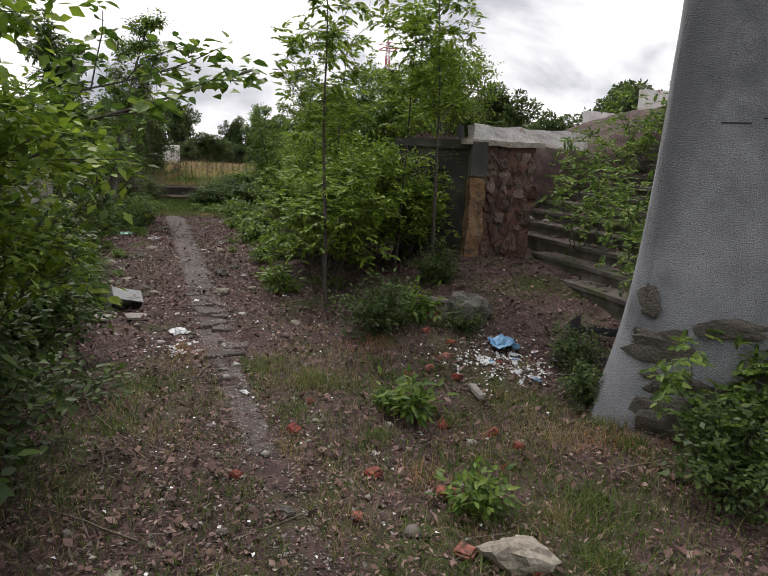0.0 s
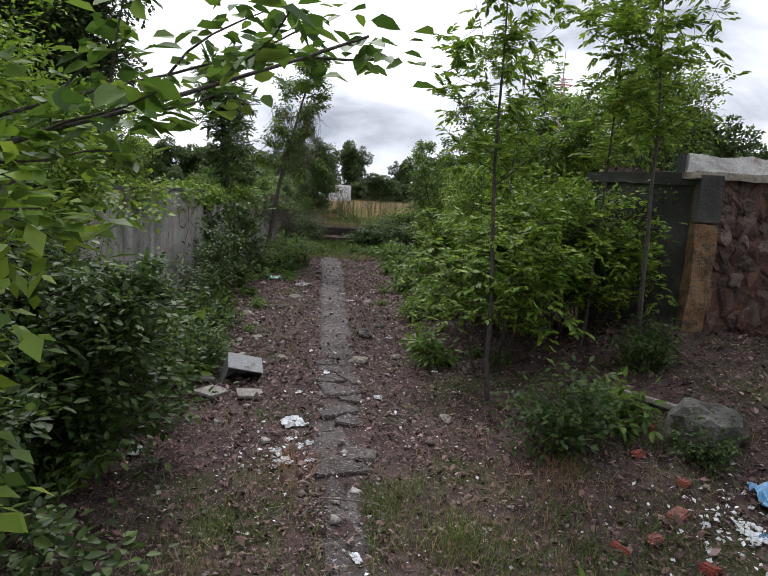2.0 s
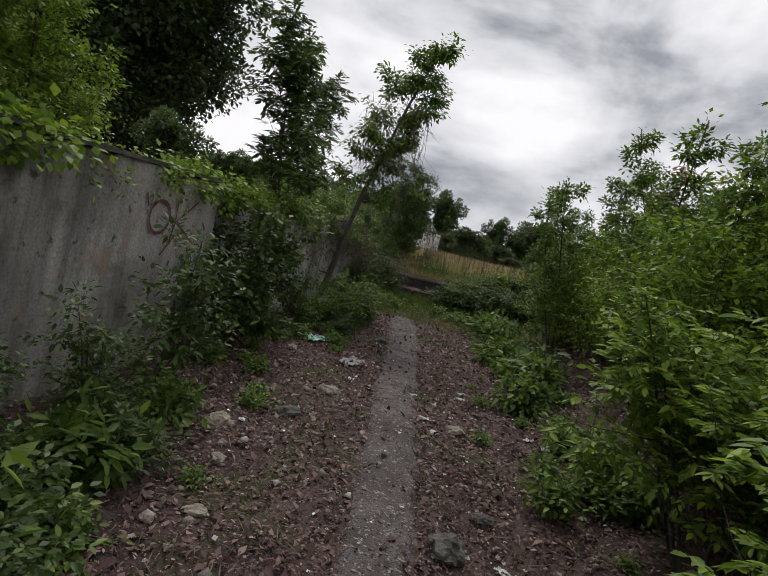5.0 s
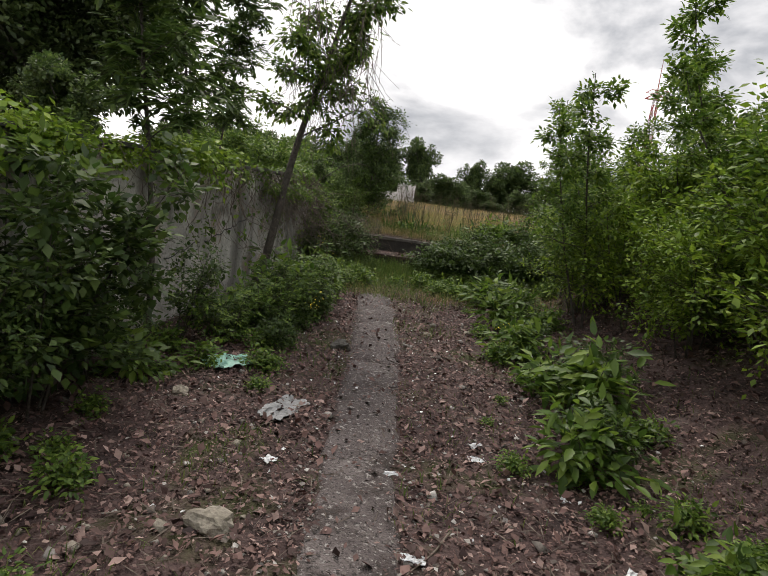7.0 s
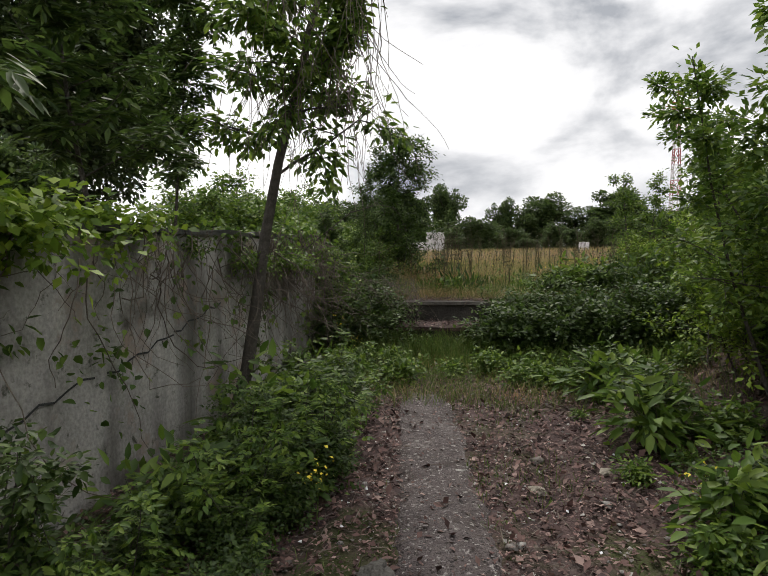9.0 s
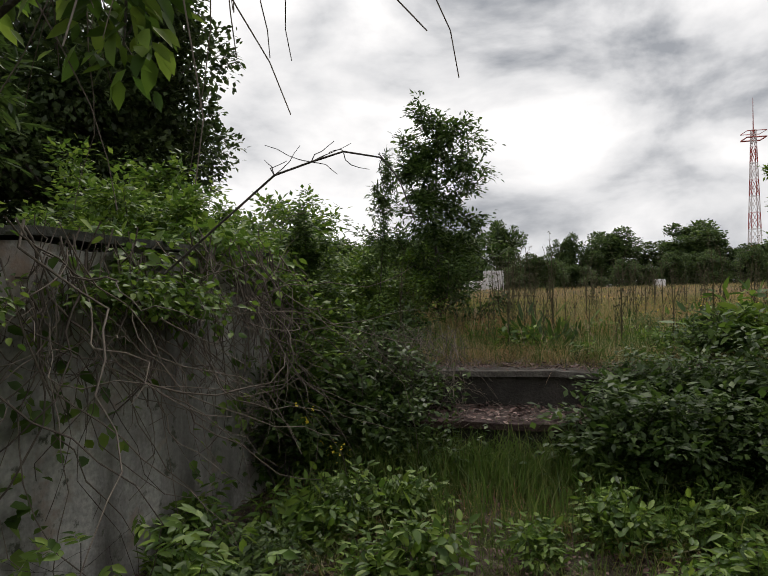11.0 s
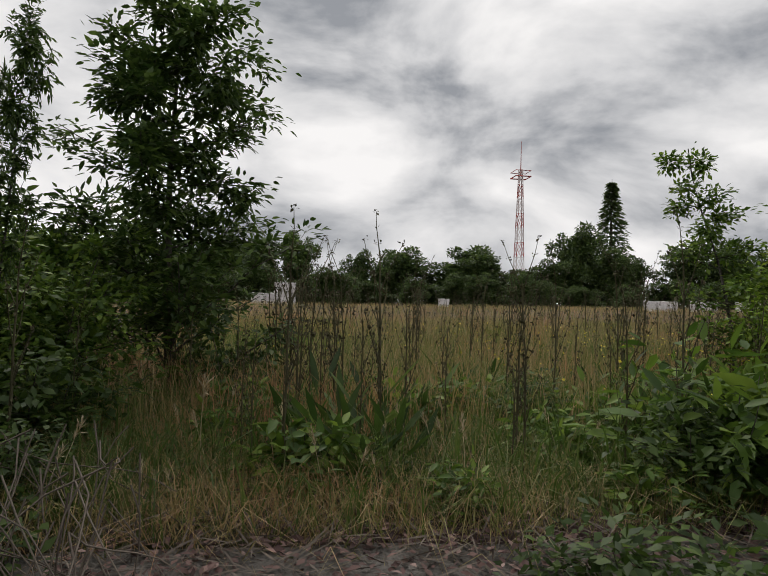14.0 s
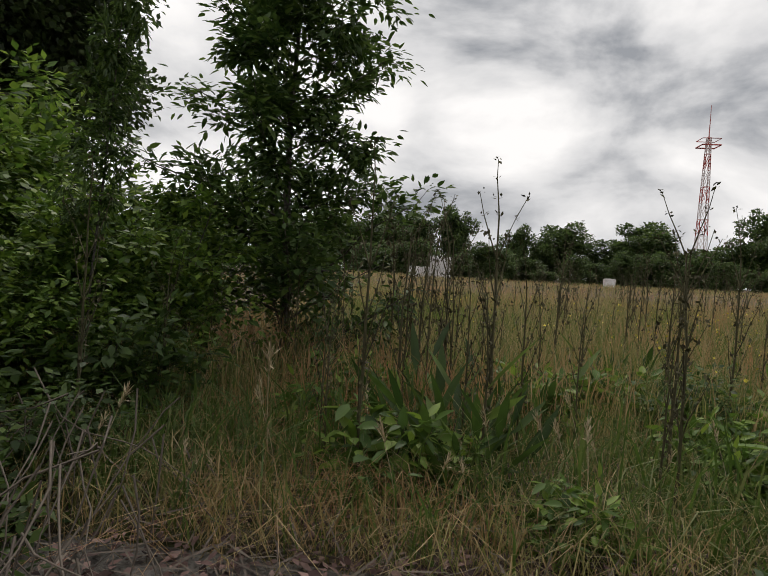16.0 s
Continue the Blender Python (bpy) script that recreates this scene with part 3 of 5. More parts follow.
part("shaft", box_bm(3.68, 3.74, 1.75, 1.81, 2.1, 2.34, 0.006), M_BLACK, post)

stairs = thing("stairs", "wide crumbling concrete stairs with moss and litter", "stairs", kind="structure")
for k in range(15):
    x0, z1 = 4.5 + 0.34 * k, 0.46 + 0.165 * k
    yl = 1.42 if k < 1 else (1.5 if k < 2 else 3.6)
    xs = max(x0, 4.0)
    part("step", box_bm(xs + 0.035, x0 + 0.75, -2.6, yl, -0.3 if k < 3 else z1 - 0.7, z1 - 0.05, rough=0.015, cuts=9), M_STEP, stairs)
    part("tread", box_bm(xs, x0 + 0.42, -2.6, yl, z1 - 0.05, z1, rough=0.014, cuts=9), M_STEP, stairs)
par = thing("wall_stair", "peeling white plaster wall beside the stairs", "wall", kind="structure")
part("wall_body", box_bm(8.35, 8.65, -4.5, 1.9, 1.2, 3.15, rough=0.02, cuts=10), M_WHITE, par)
low = thing("wall_white_low", "low broken white plastered wall behind the pier", "wall", kind="structure")
part("wall_body", box_bm(5.0, 7.4, 4.0, 4.3, 1.6, 2.55, rough=0.06, cuts=10), M_WHITE, low)

house = thing("ruined_house", "roofless white plastered ruin with a window hole and chimney", "house")
HX, HY, HZ = 12.9, 9.0, 2.6
part("wall", box_bm(HX, HX + 1.2, HY, HY + 0.3, HZ, HZ + 1.75, rough=0.03, cuts=6), M_WHITE, house)
part("wall", box_bm(HX + 1.2, HX + 1.9, HY, HY + 0.3, HZ, HZ + 0.95, rough=0.02, cuts=4), M_WHITE, house)
part("wall", box_bm(HX + 1.2, HX + 1.9, HY, HY + 0.3, HZ + 1.35, HZ + 1.6, rough=0.02, cuts=4), M_WHITE, house)
part("wall", box_bm(HX + 1.9, HX + 3.4, HY, HY + 0.3, HZ, HZ + 1.65, rough=0.03, cuts=6), M_BRICK, house)
part("back_wall", box_bm(HX, HX + 3.4, HY + 2.6, HY + 2.9, HZ, HZ + 1.3, rough=0.03, cuts=6), M_WHITE, house)
part("chimney", box_bm(HX + 2.05, HX + 2.8, HY - 0.15, HY + 0.5, HZ, HZ + 3.0, rough=0.02, cuts=6), M_WHITE, house)
part("chimney_cap", box_bm(HX + 1.97, HX + 2.88, HY - 0.22, HY + 0.57, HZ + 3.0, HZ + 3.14, rough=0.02, cuts=3), M_BRICK, house)

# ---- flared rendered column ----
col = thing("concrete_column", "grey rough-cast concrete column flaring at a peeling foot", "column")
V, F = [], []
hs = np.linspace(-0.25, 4.2, 46)
ring = [(-1, -1), (-0.5, -1), (0, -1), (0.5, -1), (1, -1), (1, -0.5), (1, 0), (1, 0.5), (1, 1), (0.5, 1), (0, 1), (-0.5, 1), (-1, 1), (-1, 0.5), (-1, 0), (-1, -0.5)]
for h_ in hs:
    w_ = 0.69 - 0.012 * h_ + 0.24 * math.exp(-max(h_, 0) / 0.75)
    for a, b in ring:
        q = 0.94 if abs(a) == 1 and abs(b) == 1 else 1.0
        o = 0.01 * noise.noise(Vector((a * 2, b * 2, h_ * 3)))
        V.append((a * (w_ + o) * q, b * (w_ * 0.8 + o) * q, h_))
for i in range(len(hs) - 1):
    for j in range(16):
        k = (j + 1) % 16
        F.append((i * 16 + j, i * 16 + k, i * 16 + 16 + k, i * 16 + 16 + j))
F.append(tuple(range((len(hs) - 1) * 16, len(hs) * 16)))
child("shaft", mesh("shaft", V, F, M_COL, flat=False), col)
bm = lump_bm((1.15, 0.16, 0.42), 5, 3, 0.35)
bmesh.ops.translate(bm, verts=bm.verts[:], vec=(-0.15, -0.7, 0.06))
part("bare_patch", bm, M_CORE, col, "bare crumbling concrete where the render fell off")
for k, (px_, pz_, w_, h2) in enumerate(((-0.5, 0.62, 0.42, 0.22), (-0.05, 0.78, 0.4, 0.14), (0.3, 0.55, 0.5, 0.2), (-0.35, 0.36, 0.4, 0.16), (-0.6, 0.9, 0.14, 0.2), (0.1, 0.35, 0.5, 0.2))):
    bm = lump_bm((w_, 0.05, h2), k + 40, 3, 0.8)
    bmesh.ops.translate(bm, verts=bm.verts[:], vec=(px_, -0.8 * (0.69 - 0.012 * pz_ + 0.24 * math.exp(-pz_ / 0.75)) - 0.002, pz_))
    part("peeled_patch", bm, M_CORE, col, "dark patch where the render peeled")
part("crack", box_bm(-0.33, -0.16, -0.549, -0.535, 2.1, 2.108, 0), M_LINE, col)
part("crack", box_bm(-0.1, 0.05, -0.548, -0.534, 2.13, 2.138, 0), M_LINE, col)
col.matrix_basis = turned(4.0, -2.7, 0.0, -45)

# ---- ledges in front of the meadow ----
led = thing("meadow_ledge", "concrete double ledge with weed-shaded dark risers and a weathered grey top", "step", kind="structure")
# both risers carry the weeds' shade in their dark colour
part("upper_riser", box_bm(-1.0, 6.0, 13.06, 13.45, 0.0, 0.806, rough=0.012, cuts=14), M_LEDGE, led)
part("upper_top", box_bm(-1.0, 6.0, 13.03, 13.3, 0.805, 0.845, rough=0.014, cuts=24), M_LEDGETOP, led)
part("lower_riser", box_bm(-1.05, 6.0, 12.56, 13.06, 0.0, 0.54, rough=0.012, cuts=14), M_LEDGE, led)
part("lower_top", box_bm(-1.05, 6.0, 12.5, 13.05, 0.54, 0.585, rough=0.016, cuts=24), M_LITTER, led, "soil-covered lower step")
stub = thing("wall_stub", "end of a plaster wall half buried in creepers", "wall", kind="structure")
part("wall_body", box_bm(-1.31, -1.09, 13.22, 13.5, 0.1, 0.92, rough=0.02, cuts=6), M_WALL, stub)

# ---- trees and shrubs ----
BR = dict(leaf_material=M_LBRIGHT)
MD = dict(leaf_material=M_LMID)
DK = dict(leaf_material=M_LDARK)
g = ground_z
# central shrub group in front of the dark wall
t_centre = plant("shrub", "bright green leafy shrub beside the path", "shrub", (1.75, 1.3, g(1.75, 1.3)), **BR, wood_name="woody_stem",
                 h=1.75, spread=0.95, stems=7, n_leaf=13000, size=0.064, width=0.48, seed=11, low=0.4, branches=12, pinnate=True, trunk_r=0.022)
again(t_centre, 2.45, 2.1, g(2.45, 2.1), 130, 1.0)
again(t_centre, 2.85, 1.75, g(2.85, 1.75), 30, 0.8)
again(t_centre, 1.9, 2.9, g(1.9, 2.9), 230, 0.9)
t_sap = plant("sapling", "tall thin ash sapling with open feathery leaves", "tree", (1.62, 0.62, g(1.62, 0.62)), **BR,
              h=3.7, spread=1.0, stems=1, n_leaf=3600, size=0.075, width=0.45, seed=12, low=0.5, lean=(-0.12, 0.05), pinnate=True, trunk_r=0.026, branches=16, shape=0.25, rise=0.7)
again(t_sap, 2.75, 1.55, g(2.75, 1.55), 200, 0.95)
again(t_sap, 3.1, 1.0, g(3.1, 1.0), 75, 0.98)
again(t_sap, 2.3, 3.2, g(2.3, 3.2), 290, 0.9)
t_dark = plant("low_shrub", "small dark green shrub on leaf litter", "shrub", (1.85, -0.45, g(1.85, -0.45)), **DK, wood_name="woody_stem",
               h=0.62, spread=0.5, stems=6, n_leaf=1900, size=0.06, width=0.5, seed=13, quad=True, low=0.15, branches=8, trunk_r=0.01)
again(t_dark, 2.75, -0.75, g(2.75, -0.75), 80, 0.55)
again(t_dark, 3.35, -1.75, g(3.35, -1.75), 180, 0.7)
again(t_dark, 3.0, 0.7, g(3.0, 0.7), 20, 0.8)
again(t_dark, 3.2, -3.45, g(3.2, -3.45), 250, 0.9)
again(t_dark, 2.9, -3.75, g(2.9, -3.75), 50, 0.85)
again(t_dark, 3.05, -2.35, g(3.05, -2.35), 150, 0.6)
# growth on the stairs
t_stair = plant("shrub", "light green seedlings growing on the steps", "shrub", (5.6, 0.2, 0.9), **MD, wood_name="woody_stem",
                h=1.2, spread=0.7, stems=5, n_leaf=2400, size=0.07, width=0.5, seed=14, low=0.25, branches=7, pinnate=True, trunk_r=0.012)
for x, y, a, s in ((5.2, 0.9, 60, 1.0), (6.2, 2.2, 140, 1.1), (5.0, -0.6, 220, 0.9), (6.0, -0.9, 300, 0.8), (7.2, 2.6, 10, 1.0), (4.4, -1.3, 90, 0.8), (8.0, 3.2, 33, 1.2), (6.8, 0.8, 250, 0.6)):
    again(t_stair, x, y, 0.46 + 0.165 * max(0, (x - 4.5) / 0.34) - 0.05, a, s)
# west side, by the near wall
# dark leaf colour here stands in for the canopy's shade
t_west = plant("shrub", "dense broad-leaved shrub leaning over the ground", "shrub", (-1.35, -1.0, 0.0), **DK, wood_name="woody_stem",
               h=1.5, spread=0.95, stems=7, n_leaf=12000, size=0.06, width=0.6, seed=21, low=0.12, branches=12, trunk_r=0.02)
for x, y, a, s in ((-1.5, 0.5, 100, 0.85), (-1.25, -2.4, 200, 1.0), (-1.7, -3.6, 300, 1.15), (-1.75, 1.7, 45, 0.6), (-1.9, -0.3, 160, 1.0)):
    again(t_west, x, y, g(x, y), a, s)
t_hang = plant("tree", "young tree with arching branches and rounded leaves", "tree", (-1.45, -3.3, 0.0), **BR,
               h=3.4, spread=1.5, stems=3, n_leaf=9500, size=0.068, width=0.6, seed=22, quad=True, low=0.4, branches=14, trunk_r=0.03, rise=0.5)
again(t_hang, -2.0, -1.3, 0.0, 120, 1.0)
again(t_hang, -1.25, -2.9, 0.0, 200, 0.85)
again(t_hang, -1.6, -4.2, 0.0, 80, 0.9)
again(t_hang, -1.9, -5.0, 0.0, 250, 1.0)
again(t_hang, -2.8, 0.8, 1.1, 40, 0.95)
again(t_hang, -2.9, 1.9, 1.1, 77, 0.75)
again(t_hang, -2.9, 3.6, 1.1, 200, 0.55)
again(t_hang, -3.3, 2.6, 1.1, 300, 0.6)
again(t_hang, -3.3, 4.6, 1.1, 170, 0.5)
again(t_hang, -1.95, -0.1, 0.0, 15, 0.95)
# ivy and brambles over the wall tops
t_ivy = plant("bramble", "bramble and creeper spilling over the wall top", "shrub", (-2.3, 1.0, 1.5), **BR, wood_name="woody_stem",
              h=0.45, spread=0.75, stems=6, n_leaf=2200, size=0.07, width=0.7, seed=31, quad=True, low=0.2, branches=7, trunk_r=0.007, rise=0.05, droop=0.5)
t_vinetop = plant("bramble", "thin bramble and creeper lying along the wall top", "shrub", (-2.1, 9.9, 1.5), **MD, wood_name="woody_stem",
                  h=0.3, spread=0.55, stems=6, n_leaf=900, size=0.06, width=0.62, seed=34, low=0.2, branches=7, trunk_r=0.006, rise=0.05, droop=0.45)
for k, y in enumerate(np.arange(1.6, 12.4, 0.85)):
    again(t_ivy if y < 9 else t_vinetop, -2.42 + 0.04 * y + 0.06 * math.sin(k * 3), float(y), 1.52, k * 77, 0.75 + 0.2 * math.sin(k * 1.9))
for k, (y, z) in enumerate(((9.9, 1.4), (10.6, 1.4), (11.0, 1.35), (12.1, 1.45))):
    again(t_vinetop, -2.1 + 0.065 * (y - 5.3) + 0.1, y, z, k * 83, 0.5 + 0.1 * (k % 3), "creeper leaves hanging down the plaster wall")
for k, y in enumerate((11.6, 12.2)):
    again(t_vinetop, -1.9, y, 1.56, k * 140, 1.0)
t_wallbush = plant("shrub", "sparse thin shrub against the plaster wall", "shrub", (-1.65, 3.5, g(-1.65, 3.5)), **DK, wood_name="woody_stem",
                   h=1.35, spread=0.6, stems=4, n_leaf=1500, size=0.06, width=0.55, seed=32, low=0.3, branches=8, trunk_r=0.014)
for x, y, a, s in ((-1.7, 4.6, 90, 0.8), (-1.75, 6.0, 200, 0.9), (-1.7, 7.0, 20, 0.7), (-1.55, 2.7, 310, 0.7), (-1.4, 8.6, 33, 0.5), (-1.5, 12.0, 120, 0.8)):
    again(t_wallbush, x, y, g(x, y), a, s)
# ash saplings and the leaning vine-hung tree by the far wall
t_ash = plant("sapling", "slender ash sapling with dark feathery leaves", "tree", (-1.95, 7.1, 0.15), **DK,
              h=3.9, spread=0.85, stems=1, n_leaf=5200, size=0.1, width=0.36, seed=41, low=0.42, pinnate=True, trunk_r=0.03, branches=18, shape=0.5, rise=0.8)
again(t_ash, -2.4, 9.0, 0.5, 60, 0.95)
t_lean = plant("tree", "leaning tree with a dark trunk hung with bare vines", "tree", (-1.87, 9.8, 0.1), **MD,
               h=5.0, spread=1.35, stems=1, n_leaf=9000, size=0.08, width=0.5, seed=42, low=0.42, lean=(0.35, 0.02), trunk_r=0.06, branches=20, rise=0.35, droop=0.5)
again(t_ash, -2.9, 11.0, 0.7, 160, 0.9)
# east hedge
t_hedge = plant("shrub", "dense bright hedge shrub beside the path", "shrub", (2.45, 4.6, g(2.45, 4.6)), **BR, wood_name="woody_stem",
                h=2.0, spread=1.05, stems=8, n_leaf=10500, size=0.064, width=0.55, seed=51, quad=True, low=0.25, branches=12, trunk_r=0.02)
for x, y, a, s in ((2.2, 3.2, 60, 0.85), (2.75, 6.0, 120, 0.9), (2.6, 7.5, 200, 0.75), (2.6, 8.8, 280, 0.9), (2.4, 10.3, 20, 0.8), (3.3, 5.3, 330, 1.15), (3.4, 7.4, 90, 1.15), (3.4, 9.8, 170, 1.1), (3.3, 11.6, 240, 0.95), (4.6, 4.3, 10, 1.0), (4.6, 6.4, 75, 1.1)):
    again(t_hedge, x, y, g(x, y) - 0.05, a, s)
again(t_hedge, 2.72, 2.2, g(2.72, 2.2), 222, 1.08)
t_up = plant("sapling", "upright bushy sapling in the hedge", "tree", (2.9, 6.6, g(2.9, 6.6)), **MD,
             h=3.3, spread=0.8, stems=2, n_leaf=6500, size=0.068, width=0.5, seed=52, quad=True, low=0.25, branches=15, trunk_r=0.028, shape=0.7)
for x, y, a, s in ((2.8, 5.3, 10, 0.85), (2.9, 7.0, 200, 0.8), (2.7, 8.1, 80, 0.85), (2.3, 9.6, 300, 0.95), (2.3, 11.0, 130, 0.95), (3.0, 8.6, 90, 0.95), (2.8, 10.6, 190, 0.95), (3.7, 9.4, 270, 1.05), (3.2, 4.9, 140, 0.9), (4.4, 12.8, 20, 0.95)):
    again(t_up, x, y, g(x, y), a, s)
# low weeds along both edges
t_weed = plant("weed_clump", "low green weed clump on the litter", "weed", (1.2, 3.3, g(1.2, 3.3)), **MD, wood_name="woody_stem",
               h=0.3, spread=0.26, stems=6, n_leaf=520, size=0.055, width=0.5, seed=61, low=0.2, branches=4, trunk_r=0.005)
t_dock = plant("weed_clump", "broad-leaved weed beside the path", "weed", (1.3, 7.0, g(1.3, 7.0)), **MD, wood_name="woody_stem",
               h=0.4, spread=0.3, stems=5, n_leaf=330, size=0.095, width=0.42, seed=62, low=0.1, branches=4, trunk_r=0.006)
rs = np.random.default_rng(8)
for k in range(70):
    y = rs.uniform(-3.5, 12.3)
    side = rs.random() < 0.5
    x = (rs.uniform(-1.75, -0.95) if side else rs.uniform(0.95, 1.9)) + (0 if y < 10 else rs.uniform(-0.4, 0.4))
    if y < 1 and not side:
        x = rs.uniform(1.2, 3.2)
    if y < 0 and side:
        x -= 0.25
    again(t_dock if k % 3 == 0 else t_weed, x, y, g(x, y) - 0.01, rs.uniform(0, 360), rs.uniform(0.5, 1.15))
for k in range(34):
    x, y = rs.uniform(-1.3, 2.6), rs.uniform(10.9, 12.4)
    again(t_weed, x, y, g(x, y), rs.uniform(0, 360), rs.uniform(0.7, 1.2))
for x, y, s in ((-1.25, 9.0, 1.25), (-1.1, 9.8, 1.0), (-1.5, 8.0, 0.9), (-1.35, 10.6, 0.7), (-1.0, 8.4, 0.7), (-1.2, 11.3, 0.6), (1.35, 9.4, 1.1), (1.2, 8.0, 0.9), (1.5, 6.6, 1.2), (1.3, 5.6, 0.9), (1.15, 10.6, 1.0), (-1.35, 1.3, 1.1), (-1.15, 0.9, 1.0), (-1.3, 2.2, 0.9)):
    again(t_dock, x, y, g(x, y), x * 700, s * 1.3)
    again(t_dark, x + 0.15, y + 0.3, g(x, y), y * 90, s * 0.75)
for x, y, z, s in ((-1.1, 12.5, 0.2, 0.9), (-1.5, 12.3, 0.2, 1.2), (0.75, 12.3, 0.2, 1.1), (1.2, 12.35, 0.2, 1.2), (1.7, 12.3, 0.2, 1.3), (2.3, 12.2, 0.2, 1.4), (-1.35, 12.9, 0.55, 0.8), (0.9, 12.85, 0.55, 0.8), (1.5, 12.8, 0.55, 1.0), (2.1, 12.85, 0.55, 1.1), (1.3, 13.5, 0.83, 0.8), (2.0, 13.6, 0.83, 1.0), (2.8, 13.7, 0.83, 1.1), (-1.1, 13.5, 0.8, 0.6), (-1.25, 14.2, 0.8, 0.9), (3.3, 14.6, 0.85, 0.9), (1.0, 14.6, 0.83, 0.6)):
    again(t_dark, x, y, z, x * 313, s, "dense dark green weeds at the ledge")
    again(t_weed, x - 0.3, y - 0.05, z, x * 113, s)
for k in range(26):
    x = 0.42 + 0.11 * k + rs.uniform(-0.04, 0.04)
    y = rs.uniform(12.25, 12.5)
    again(t_dark, x, y, g(x, y), k * 71, rs.uniform(0.95, 1.3), "leafy green weeds covering the ledge")
    if k % 2:
        again(t_dark, x, rs.uniform(12.75, 12.95), 0.56, k * 37, rs.uniform(0.6, 0.9), "leafy green weeds on the lower step")
t_wb = plant("shrub", "dark large-leaved shrub hiding the wall corner", "shrub", (-1.8, 5.35, g(-1.8, 5.35)), **DK, wood_name="woody_stem",
             h=1.7, spread=0.6, stems=5, n_leaf=4200, size=0.075, width=0.6, seed=33, quad=True, low=0.15, branches=9, trunk_r=0.012)
again(t_wb, -1.8, 6.3, g(-1.8, 6.3), 120, 0.5)
again(t_stair, 3.25, -3.35, g(3.25, -3.35), 40, 0.8)
again(t_stair, 3.5, -3.75, g(3.5, -3.75), 140, 0.75)
for k in range(60):
    y = rs.uniform(1.5, 10.5)
    x = rs.uniform(-1.7, -0.75) if k % 2 else rs.uniform(0.75, 1.9)
    again(t_weed, x, y, g(x, y) - 0.02, k * 53, rs.uniform(0.3, 0.75), "small green weed in the dead leaves")
again(t_dock, 1.5, -3.45, g(1.5, -3.45), 10, 0.7)
for x, y, a, s in ((-0.95, 8.7, 20, 0.6), (-1.1, 7.9, 130, 0.6), (-0.85, 9.3, 240, 0.5), (-1.2, 9.9, 60, 0.65), (-1.35, 7.2, 300, 0.5)):
    again(t_stair, x, y, g(x, y) - 0.03, a, s, "light green ash seedling in the weeds below the wall")
r_w = np.random.default_rng(88)
n_w = 520
y_w = np.repeat(r_w.uniform(6.4, 12.2, 40), 13) + r_w.normal(0, 0.11, n_w)
z_w = np.repeat(r_w.uniform(0.35, 1.6, 40), 13) + r_w.normal(0, 0.16, n_w)
P_w = np.stack([wall_b_x(y_w) + r_w.uniform(0.015, 0.07, n_w), y_w, z_w], 1)
D_w = np.stack([r_w.uniform(0.1, 0.5, n_w), r_w.normal(0, 0.8, n_w), r_w.normal(-0.2, 0.5, n_w)], 1)
tagged(new("wall_creeper", fast_mesh("wall_creeper", *leaves(P_w, D_w, 0.062, 0.75, r_w), M_LMID)), "scattered creeper leaves clinging to the plaster wall", "creeper", kind="stuff")
for k in range(24):
    x, y = rs.uniform(-1.5, -0.85), rs.uniform(7.3, 10.6)
    again(t_dark, x, y, g(x, y) - 0.02, k * 61, rs.uniform(0.35, 0.7), "dark weeds at the foot of the wall")
# thicket beside the ledges, the vine-clad ash and the shoot
t_thick = plant("shrub", "dark tangled thicket of bramble and creeper", "shrub", (-2.2, 13.4, 0.4), **MD, wood_name="woody_stem",
                h=1.75, spread=0.95, stems=8, n_leaf=12000, size=0.066, width=0.55, seed=71, quad=True, low=0.1, branches=12, trunk_r=0.015)
for x, y, z, a, s in ((-1.9, 12.6, 0.1, 60, 0.85), (-2.7, 12.3, 0.9, 200, 0.9), (-1.6, 14.9, 0.75, 130, 0.75), (-2.9, 14.6, 0.8, 300, 1.0), (-3.6, 13.4, 0.9, 20, 1.1), (-2.3, 16.2, 0.8, 90, 0.8)):
    again(t_thick, x, y, z, a, s)
t_vine = plant("tree", "conical ash tree overgrown with climbing vine", "tree", (-1.0, 15.6, 0.8), **DK,
               h=2.6, spread=1.2, stems=1, n_leaf=17000, size=0.066, width=0.45, seed=72, low=0.06, branches=34, trunk_r=0.035, shape=0.62, rise=0.7)
shoot = again(t_ash, -1.45, 14.25, 0.75, 210, 0.5, "thin dark ash shoot above the thicket")
shoot.matrix_basis = turned(-1.45, 14.25, 0.75, 210, 0.26, 0.52)
again(t_ash, -1.55, 12.85, 0.5, 30, 0.4)
for x, y, z, s in ((-0.85, 12.8, 0.5, 0.9), (-1.1, 12.6, 0.3, 1.1), (-1.35, 12.9, 0.4, 1.2), (-1.0, 13.15, 0.7, 0.7), (-1.5, 13.3, 0.6, 1.1), (-1.6, 12.6, 0.2, 1.3), (-0.75, 12.45, 0.2, 0.9)):
    again(t_dark, x, y, z, x * 211, s, "dark weeds and brambles at the ledge end")
again(t_hedge, 3.1, 14.2, 0.7, 50, 0.6)
again(t_thick, 2.4, 12.7, 0.2, 80, 0.55)
again(t_thick, 1.55, 12.6, 0.2, 180, 0.42)

